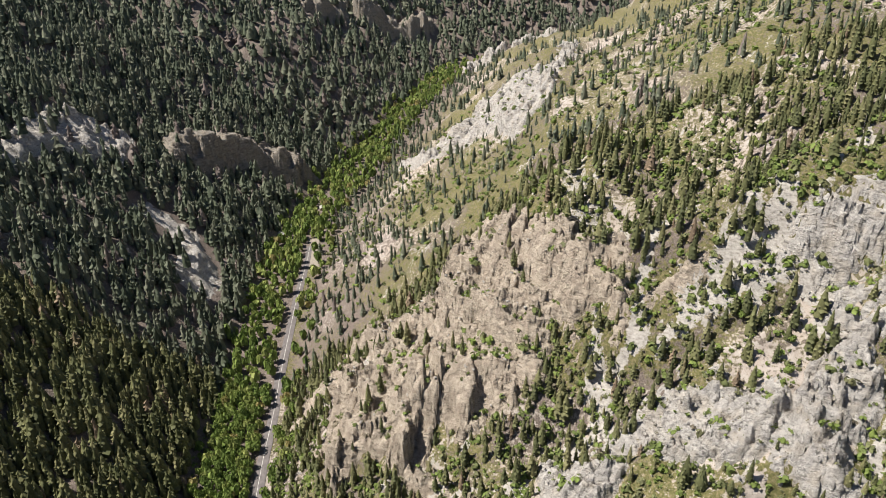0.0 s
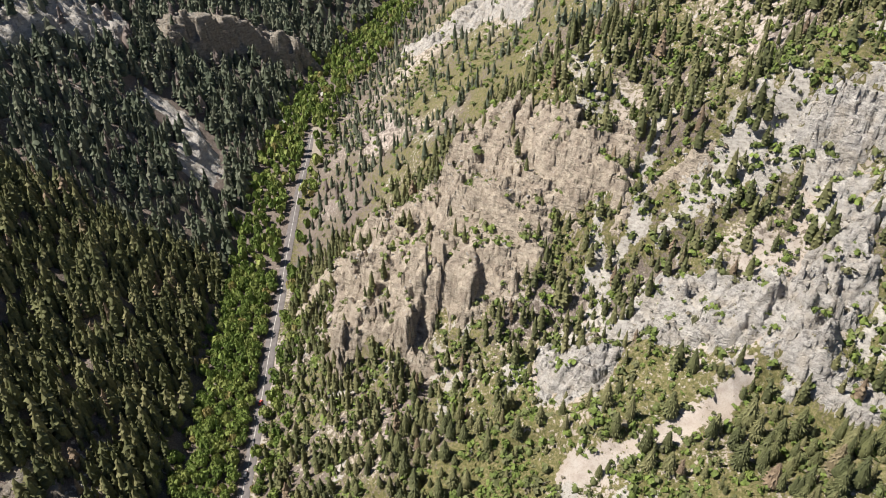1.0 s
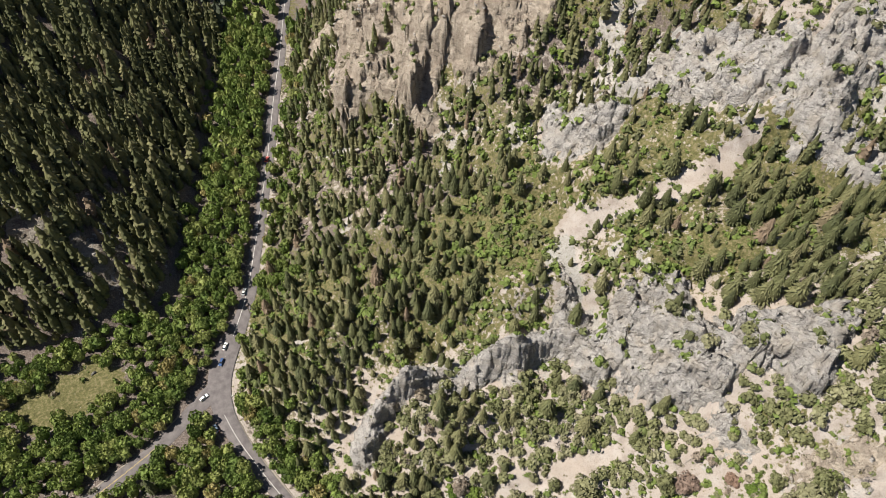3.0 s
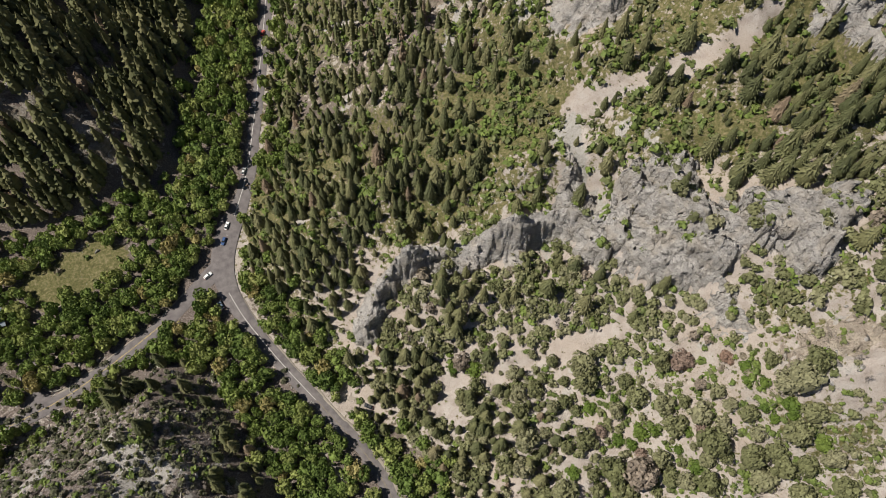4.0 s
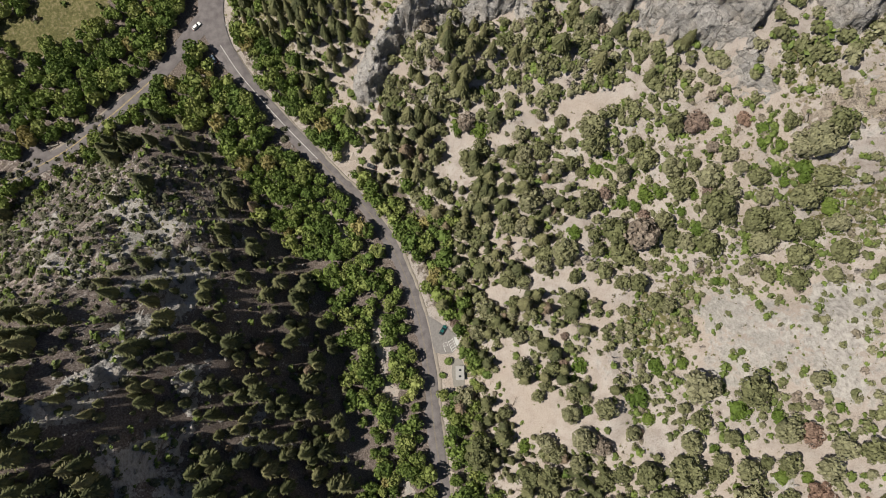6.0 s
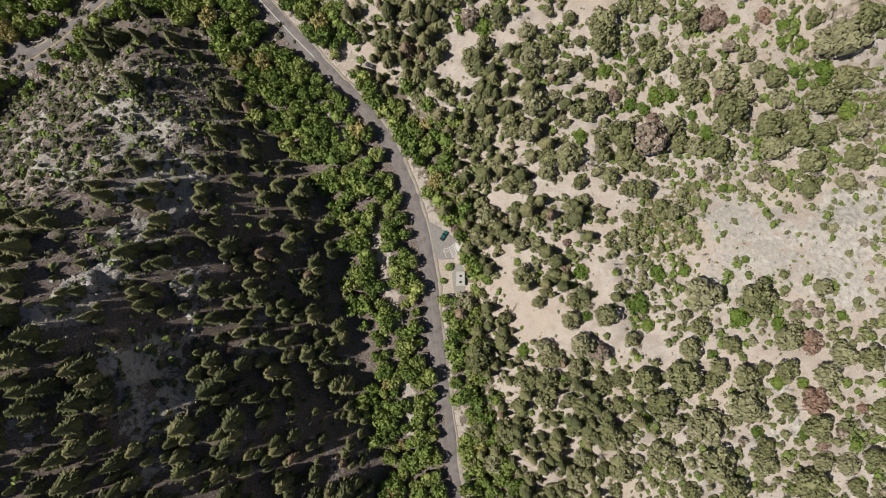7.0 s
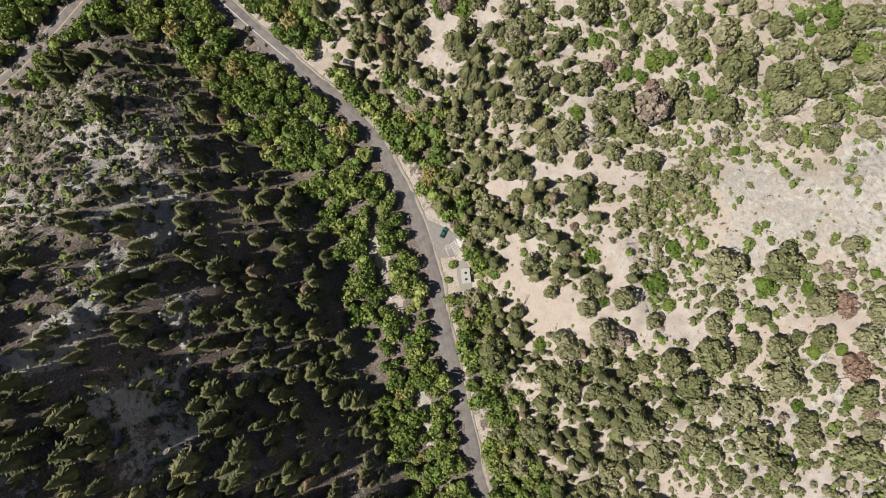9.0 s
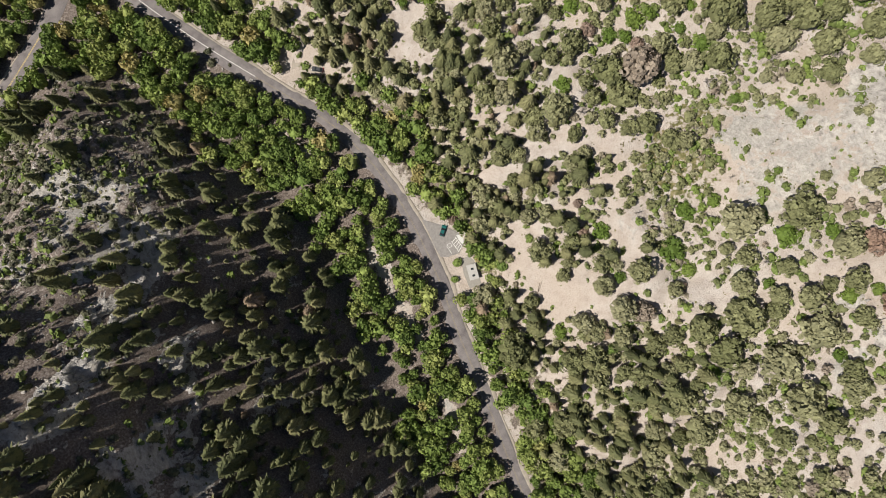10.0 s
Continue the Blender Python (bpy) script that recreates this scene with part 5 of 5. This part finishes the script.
# ---- cars, the car park, houses and small things ----
def box(bm, x, y, z, bevel=0.0, top=None):
    """A box from ranges, its top drawn in by top = (front, back, side)."""
    vs = []
    for k, h in enumerate(z):
        f, b, s = top if top and k else (0, 0, 0)
        vs.append([bm.verts.new(p) for p in ((x[0] + s, y[0] + b, h), (x[1] - s, y[0] + b, h), (x[1] - s, y[1] - f, h), (x[0] + s, y[1] - f, h))])
    low, high = vs
    faces = [bm.faces.new(low[::-1]), bm.faces.new(high)]
    for i in range(4):
        j = (i + 1) % 4
        faces.append(bm.faces.new((low[i], low[j], high[j], high[i])))
    if bevel:
        edges = list({e for f in faces for e in f.edges})
        bmesh.ops.bevel(bm, geom=edges, offset=bevel, segments=2, affect="EDGES")


def boxes(name, rows, material, parent, label="", bevel=0.0):
    bm = bmesh.new()
    for row in rows:
        box(bm, row[0], row[1], row[2], bevel, row[3] if len(row) > 3 else None)
    return part_bm(name, bm, material, parent, label)


def paint(name, color):
    m = Nodes(name, 0.28)
    m.color(m.mix(0.2, color, m.ramp(m.noise(6.0, 4), (0.3, 0.6), (0.6, 1.0)), "MULTIPLY"))
    m.bsdf.inputs["Coat Weight"].default_value = 0.4
    return m.mat


GLASS_DARK = plain_material("tinted_glass", (0.02, 0.024, 0.028), 0.12, 0, 0.1)
RUBBER = plain_material("tyre_rubber", (0.025, 0.025, 0.026), 0.9)
RIM = plain_material("alloy", (0.5, 0.5, 0.5), 0.4, 0.8)
LAMP_RED = plain_material("tail_lamp", (0.35, 0.02, 0.02), 0.3)
LAMP_CLEAR = plain_material("head_lamp", (0.75, 0.75, 0.72), 0.2)
CONCRETE = plain_material("pale_concrete", (0.240, 0.224, 0.200), 0.9, 0, 0.4, 1.5)
WHITE_TRIM = plain_material("white_paint", (0.474, 0.467, 0.448), 0.7, 0, 0.25, 3.0)
TIMBER = plain_material("brown_timber", (0.22, 0.15, 0.10), 0.85, 0, 0.4, 4.0)
ROOF_BLUE = plain_material("blue_grey_roofing", (0.240, 0.280, 0.320), 0.6, 0, 0.35, 2.0)
ROOF_PALE = plain_material("pale_metal_roofing", (0.333, 0.320, 0.301), 0.5, 0, 0.25, 1.0)
PALE_LOG = plain_material("bleached_log", (0.368, 0.336, 0.296), 0.9, 0, 0.4, 2.0)


def stand(ob, x, y, turn, z=None):
    ob.matrix_world = pose(x, y, float(ground(x, y)) if z is None else z, 0, 0, turn)


def wheel_mesh(material, r0, r1, w):
    bm = bmesh.new()
    n = 14
    for ring, (r, h) in enumerate(((r0, -w / 2), (r1, -w / 2), (r1, w / 2), (r0, w / 2))):
        for i in range(n):
            a = 2 * math.pi * i / n
            bm.verts.new((h, r * math.cos(a), r * math.sin(a)))
    bm.verts.ensure_lookup_table()
    for ring in range(4):
        for i in range(n):
            j = (i + 1) % n
            bm.faces.new([bm.verts[k] for k in (ring * n + i, ring * n + j, ((ring + 1) % 4) * n + j, ((ring + 1) % 4) * n + i)])
    me = bpy.data.meshes.new("tyre")
    bm.to_mesh(me)
    bm.free()
    me.materials.append(material)
    return me


TYRE, RIM_RING = wheel_mesh(RUBBER, 0.2, 0.34, 0.22), wheel_mesh(RIM, 0.03, 0.2, 0.18)


def car(x, y, turn, color, label, van=False):
    """A car four and a half metres long, its front towards its own +y."""
    base = tagged(new("car"), label, "car")
    stand(base, x, y, turn, 0.31 + float(ground(x, y)))
    skin = paint("car_paint", color)
    body = boxes("body", [((-0.9, 0.9), (-2.25, 2.2), (0.3, 0.72)), ((-0.88, 0.88), (-2.2, 2.12), (0.70, 0.98), (0.35, 0.12, 0.06))], skin, base, bevel=0.06)
    back = 0.25 if van else 0.75
    cabin = boxes("windows", [((-0.8, 0.8), (-1.95, 1.0), (0.96, 1.42), (0.75, back, 0.14))], GLASS_DARK, base, "dark tinted glass", 0.04)
    boxes("roof", [((-0.64, 0.64), (-1.95 + back, 0.28), (1.40, 1.5), (0.06, 0.06, 0.05))], skin, base, bevel=0.03)
    for sx in (-0.6, 0.6):
        boxes("headlight", [((sx - 0.22, sx + 0.22), (2.12, 2.22), (0.6, 0.76))], LAMP_CLEAR, body)
        boxes("tail_light", [((sx - 0.2, sx + 0.2), (-2.28, -2.2), (0.66, 0.82))], LAMP_RED, body)
        boxes("mirror", [((sx * 1.5 - 0.1, sx * 1.5 + 0.1), (0.75, 0.9), (0.95, 1.08))], skin, body)
    for sx in (-0.8, 0.8):
        for sy in (-1.4, 1.4):
            tyre = part("wheel", TYRE, base)
            tyre.location = (sx, sy, 0.34)
            part("rim", RIM_RING, tyre)


car(1.2, 5.1, -28, (0.012, 0.085, 0.078), "dark teal car parked in the roadside car park")
car(-33.8, 75.7, 70, (0.05, 0.05, 0.055), "dark grey car parked in a shaded pull-out")
car(-112.9, 165.3, -8, (0.78, 0.78, 0.76), "white car on the canyon road")
car(-113.0, 156.5, 172, (0.05, 0.09, 0.2), "dark blue car near the junction", True)
car(-117.5, 137.5, -42, (0.80, 0.80, 0.78), "white car turning at the junction", True)
car(-109.3, 198.0, -2, (0.55, 0.56, 0.56), "silver car on the canyon road")
car(-110.0, 241.8, 176, (0.10, 0.10, 0.11), "dark car on the canyon road")
car(-113.2, 294.0, -4, (0.5, 0.1, 0.08), "red car on the canyon road")
car(-108.5, 122.2, 40, (0.10, 0.14, 0.19), "blue-grey car parked under trees at the junction")


def flat_patch(name, ring, lift, material, label, category, kind="structure"):
    """A paved patch with a worn outline, laid on the ground."""
    c = np.mean(ring, axis=0)
    pts = []
    for (ax, ay), (bx, by) in zip(ring, ring[1:] + ring[:1]):
        for t in np.arange(0, 1, 0.2):
            pts.append((ax + (bx - ax) * t, ay + (by - ay) * t))
    p = np.array(pts)
    p = p + (p - c) / np.linalg.norm(p - c, axis=1, keepdims=True) * (0.25 * fbm(p[:, 0], p[:, 1], 3, 95, 2))[:, None]
    top = max(float(ground(p[:, 0], p[:, 1]).mean()), float(ground(c[0], c[1]))) + lift
    bm = bmesh.new()
    up = [bm.verts.new((x, y, top)) for x, y in p]
    low = [bm.verts.new((x, y, top - 0.8)) for x, y in p]
    bm.faces.new(up)
    for i in range(len(up)):
        j = (i + 1) % len(up)
        bm.faces.new((up[j], up[i], low[i], low[j]))
    bmesh.ops.recalc_face_normals(bm, faces=bm.faces)
    me = bpy.data.meshes.new(name)
    bm.to_mesh(me)
    bm.free()
    me.materials.append(material)
    ob = tagged(new(name, me), label, category, kind=kind)
    return ob, top


ASPHALT_OLD = plain_material("old_grey_paving", (0.216, 0.200, 0.188), 0.92, 0, 0.5, 1.2)
lot, lot_top = flat_patch("car_park", [(-6.2, 11), (-1, 8.6), (2.7, 6.2), (8.2, 2.4), (8.4, -1.5), (5.6, -4.8), (1.4, -5.2), (-1.6, -4.6), (-4.0, 2)], 0.26, ASPHALT_OLD, "small grey roadside car park with worn paving", "car park")
pad, pad_top = flat_patch("building_pad", [(6.0, -7.5), (9, -6.2), (12, -8), (12.2, -18), (7, -19), (5.6, -13)], 0.27, CONCRETE, "dusty concrete apron round the small building", "concrete apron")


def marking(a, b, w, z, parent, name="marking"):
    a, b = Vector((*a, 0)), Vector((*b, 0))
    s = (b - a).normalized().cross(Vector((0, 0, 1))) * w / 2
    bm = bmesh.new()
    bm.faces.new([bm.verts.new(p + Vector((0, 0, z))) for p in (a - s, b - s, b + s, a + s)])
    bmesh.ops.recalc_face_normals(bm, faces=bm.faces)
    ob = part_bm(name, bm, LINE_WHITE, parent, "worn white paint")
    if ob.data.polygons[0].normal.z < 0:
        ob.data.flip_normals()


# hatched bay: two long lines and the rungs between them
marking((3.6, 0.4), (5.6, -4.2), 0.2, lot_top + 0.012, lot)
marking((5.4, 1.7), (7.2, -2.4), 0.2, lot_top + 0.012, lot)
for t in (0.08, 0.3, 0.52, 0.74, 0.96):
    marking((3.6 + 2.0 * t, 0.4 - 4.6 * t), (5.4 + 1.8 * t, 1.7 - 4.1 * t), 0.24, lot_top + 0.016, lot)
marking((1.4, -1.2), (2.8, -4.3), 0.18, lot_top + 0.012, lot)
for a, b in (((1.6, -0.5), (3.0, -0.1)), ((3.0, -0.1), (3.5, -1.5)), ((3.5, -1.5), (2.2, -1.9)), ((2.2, -1.9), (1.6, -0.5))):
    marking(a, b, 0.16, lot_top + (0.012 if abs(b[0] - a[0]) > 1 else 0.016), lot)
flat_patch("white_pad", [(5.9, 2.4), (7.0, 2.3), (8.4, 0.6), (8.0, -1.4), (7.3, -1.2), (6.6, 0.6)], 0.30, WHITE_TRIM, "white-painted kerb pad beside the hatched bay", "kerb pad")
# stop line at the junction
marking((-108.3, 136.2), (-104.0, 139.4), 0.55, float(ground(-106, 138)) + 0.325, road, "stop_line")


def small_building(x, y, turn):
    base = tagged(new("restroom_building"), "small roadside building with a pale flat roof", "building")
    stand(base, x, y, turn, pad_top)
    walls = [((-1.6, 1.6), (-2.7, -2.5), (0, 2.5)), ((-1.6, 1.6), (2.5, 2.7), (0, 2.5)), ((-1.6, -1.4), (-2.5, 2.5), (0, 2.5)), ((1.4, 1.6), (-2.5, 2.5), (0, 2.5))]
    for w in walls:
        boxes("wall", [w], CONCRETE, base)
    roof = boxes("roof", [((-1.85, 1.85), (-3.0, 3.0), (2.5, 2.68))], ROOF_PALE, base, "pale roof slab", 0.04)
    for py, px in ((1.15, 0.15), (-1.45, 0.05)):
        boxes("roof_light", [((px - 0.55, px + 0.5), (py - 0.4, py + 0.4), (2.68, 2.86), (0.1, 0.1, 0.1))], GLASS_DARK, roof, "dark roof light")
    boxes("door", [((-1.66, -1.6), (-0.5, 0.5), (0, 2.05))], TIMBER, base, "brown door")


small_building(9.2, -12.7, 4)


def house(x, y, turn, w, d, h, roof_material, label):
    """A small gabled house."""
    base = tagged(new("house"), label, "house")
    stand(base, x, y, turn)
    for k, row in enumerate((((-w, w), (-d, -d + 0.2), (-1, h)), ((-w, w), (d - 0.2, d), (-1, h)), ((-w, -w + 0.2), (-d + 0.2, d - 0.2), (-1, h)), ((w - 0.2, w), (-d + 0.2, d - 0.2), (-1, h)))):
        boxes("wall", [row], TIMBER, base)
    rise = 0.45 * w
    for s in (-1, 1):
        bm = bmesh.new()
        a = [bm.verts.new(p) for p in ((0, -d - 0.5, h + rise), (0, d + 0.5, h + rise), (s * (w + 0.5), d + 0.5, h - 0.2), (s * (w + 0.5), -d - 0.5, h - 0.2))]
        bm.faces.new(a)
        got = bmesh.ops.extrude_face_region(bm, geom=list(bm.faces))
        bmesh.ops.translate(bm, vec=(0, 0, 0.14), verts=[e for e in got["geom"] if isinstance(e, bmesh.types.BMVert)])
        bmesh.ops.recalc_face_normals(bm, faces=bm.faces)
        part_bm("roof_slope", bm, roof_material, base)
    for s in (-1, 1):
        bm = bmesh.new()
        bm.faces.new([bm.verts.new(p) for p in ((-w, s * (d - 0.05), h), (w, s * (d - 0.05), h), (0, s * (d - 0.05), h + rise - 0.05))])
        part_bm("gable", bm, TIMBER, base)
    boxes("chimney", [((w * 0.3, w * 0.3 + 0.6), (-0.3, 0.3), (h, h + rise + 0.6))], CONCRETE, base)
    boxes("window", [((w + 0.0, w + 0.05), (-0.6, 0.6), (1.0, 2.0))], GLASS_DARK, base)


house(-213.5, 110.5, 30, 4.0, 5.0, 3.0, ROOF_BLUE, "small house with a blue-grey roof among leafy trees")
for hx, hy, ht in ((-150.5, 688, 10), (-173, 681, 40), (-159, 733, -20), (-141, 752, 15), (-168, 700, 70)):
    house(hx, hy, ht, 2.8, 4.2, 2.6, ROOF_PALE, "distant pale-roofed cabin among valley trees")

# the drive off the side road
DRIVE = [(-183, 70), (-187, 79), (-189.5, 86.5), (-196, 93), (-203, 96.7), (-216, 97.5), (-232, 95)]
tagged(new("driveway", ribbon("driveway", DRIVE, [(0, -5.5), (8, -3.6), (60, -3)], [(0, 9), (9, 3.6), (60, 3)], 0.335, ASPHALT, 5, 0.15, 0.3)), "grey asphalt drive leading off the side road", "driveway", kind="structure")
tagged(new("gravel_pullout", ribbon("gravel_pullout", [(-147, 316), (-144, 312), (-139, 305), (-134, 298)], -3.2, 3.2, 0.3, GRAVEL, 3, 0.6, 0.2)), "pale gravel clearing beside the road", "clearing", kind="structure")
tagged(new("gravel_pullout", ribbon("gravel_pullout", [(-129, 610), (-131, 630), (-134, 655), (-140, 672)], -4, 6, 0.3, GRAVEL, 3, 0.8, 0.2)), "pale gravel clearing at the canyon bend", "clearing", kind="structure")
tagged(new("gravel_pullout", ribbon("gravel_pullout", [(-43, 80.5), (-38, 78.5), (-32, 75)], -2.4, 2.2, 0.3, GRAVEL, 3, 0.4, 0.2)), "shaded gravel pull-out beside the road", "clearing", kind="structure")


def low_wall(line):
    p, way = curve_points(line, 0.8)
    bm = bmesh.new()
    rows = []
    for (x, y), (wx, wy) in zip(p, way):
        z = float(ground(x, y))
        rows.append([bm.verts.new((x + wy * s, y - wx * s, z + h)) for s, h in ((-0.3, -0.3), (-0.25, 0.8), (0.25, 0.8), (0.3, -0.3))])
    for a, b in zip(rows[:-1], rows[1:]):
        for i in range(3):
            bm.faces.new((a[i], a[i + 1], b[i + 1], b[i]))
    bm.faces.new(rows[0]), bm.faces.new(rows[-1][::-1])
    bmesh.ops.recalc_face_normals(bm, faces=bm.faces)
    me = bpy.data.meshes.new("low_wall")
    bm.to_mesh(me)
    bm.free()
    me.materials.append(CONCRETE)
    tagged(new("low_wall", me), "low pale stone wall at the drive entrance", "wall")


low_wall([(-182.5, 80.5), (-180, 78.6), (-176.5, 78.4), (-174, 79.5)])
low_wall([(-170.5, 81), (-170, 78.5), (-168, 77.5)])
low_wall([(-194.5, 85.5), (-193, 82), (-191.5, 79.5)])


def round_bar(bm, a, b, r0, r1, n=7):
    a, b = Vector(a), Vector(b)
    w = (b - a).normalized()
    u = w.orthogonal().normalized()
    v = w.cross(u)
    rings = [[bm.verts.new(c + (u * math.cos(6.2832 * i / n) + v * math.sin(6.2832 * i / n)) * r) for i in range(n)] for c, r in ((a, r0), (a.lerp(b, 0.5) + u * r0 * 0.4, 0.5 * (r0 + r1)), (b, r1))]
    for p, q in zip(rings[:-1], rings[1:]):
        for i in range(n):
            j = (i + 1) % n
            bm.faces.new((p[i], p[j], q[j], q[i]))
    bm.faces.new(rings[0][::-1]), bm.faces.new(rings[-1])


def fallen_log(x, y, turn, length, r, rng, label="bleached fallen log on the dry slope"):
    dx, dy = math.cos(radians(turn)) * length, math.sin(radians(turn)) * length
    a, b = (x, y, float(ground(x, y)) + r * 0.8), (x + dx, y + dy, float(ground(x + dx, y + dy)) + r * 0.6)
    bm = bmesh.new()
    round_bar(bm, a, b, r, r * 0.45)
    for k in range(5):
        t = rng.uniform(0.4, 0.95)
        c = Vector(a).lerp(Vector(b), t)
        round_bar(bm, c, c + Vector((rng.uniform(-1, 1), rng.uniform(-1, 1), rng.uniform(0.1, 0.7))) * 1.1, r * 0.3, r * 0.1, 5)
    me = bpy.data.meshes.new("fallen_log")
    bm.to_mesh(me)
    bm.free()
    me.materials.append(PALE_LOG)
    tagged(new("fallen_log", me), label, "log", "fallen logs")


rng = np.random.default_rng(501)
for lx, ly, lt, ll in ((100.1, 70.0, -24, 7.6), (90.8, 69.2, -23, 8.8), (-126, 98.3, 7, 9), (38, -72, 75, 7.5), (44, -76, -60, 5), (53, 46, 35, 4.5), (61, 70, 50, 4), (128, -51, 15, 6),
                       (107, 45, 10, 7), (86, 88, 25, 6), (70, 12, -15, 4), (-92, 40, -50, 6), (-108, 55, -60, 7), (-100, 33, -80, 6), (-118, 30, 20, 5), (40, 30, -35, 4)):
    fallen_log(lx, ly, lt, ll, rng.uniform(0.16, 0.28), rng)


def utility_pole(x, y, h, turn):
    base = tagged(new("utility_pole"), "weathered wooden roadside pole with a cross arm", "pole")
    stand(base, x, y, turn)
    bm = bmesh.new()
    round_bar(bm, (0, 0, -0.5), (0, 0, h), 0.17, 0.12)
    part_bm("post", bm, TIMBER, base)
    boxes("cross_arm", [((-1.1, 1.1), (-0.08, 0.08), (h - 0.7, h - 0.52))], TIMBER, base)
    boxes("lamp", [((-0.2, 0.2), (0.1, 1.3), (h - 0.35, h - 0.2))], GREY_WOOD, base)


utility_pole(-103.8, 185.0, 9, 0)
utility_pole(-36, 61.5, 8, 40)


def road_sign(x, y, turn):
    base = tagged(new("road_sign"), "small white roadside sign on a post", "sign")
    stand(base, x, y, turn)
    bm = bmesh.new()
    round_bar(bm, (0, 0, -0.3), (0, 0, 2.6), 0.05, 0.05)
    part_bm("post", bm, TIMBER, base)
    boxes("panel", [((-0.9, 0.9), (-0.04, 0.04), (1.6, 2.7))], WHITE_TRIM, base, "white panel")


road_sign(-114.6, 234.4, 10)


def leaning_snag(x, y):
    bm = bmesh.new()
    z = float(ground(x, y))
    round_bar(bm, (x, y, z - 0.3), (x + 1.8, y + 5.4, z + 3.6), 0.16, 0.06)
    for k in range(6):
        t = 0.3 + 0.11 * k
        c = Vector((x, y, z)).lerp(Vector((x + 1.8, y + 5.4, z + 3.6)), t)
        round_bar(bm, c, c + Vector((0.5 * (-1) ** k, 0.4, 0.5)), 0.05, 0.02, 5)
    me = bpy.data.meshes.new("leaning_snag")
    bm.to_mesh(me)
    bm.free()
    me.materials.append(BARK)
    tagged(new("leaning_snag", me), "dark leaning dead trunk on the sandy clearing", "dead tree")


leaning_snag(30.6, -26.2)
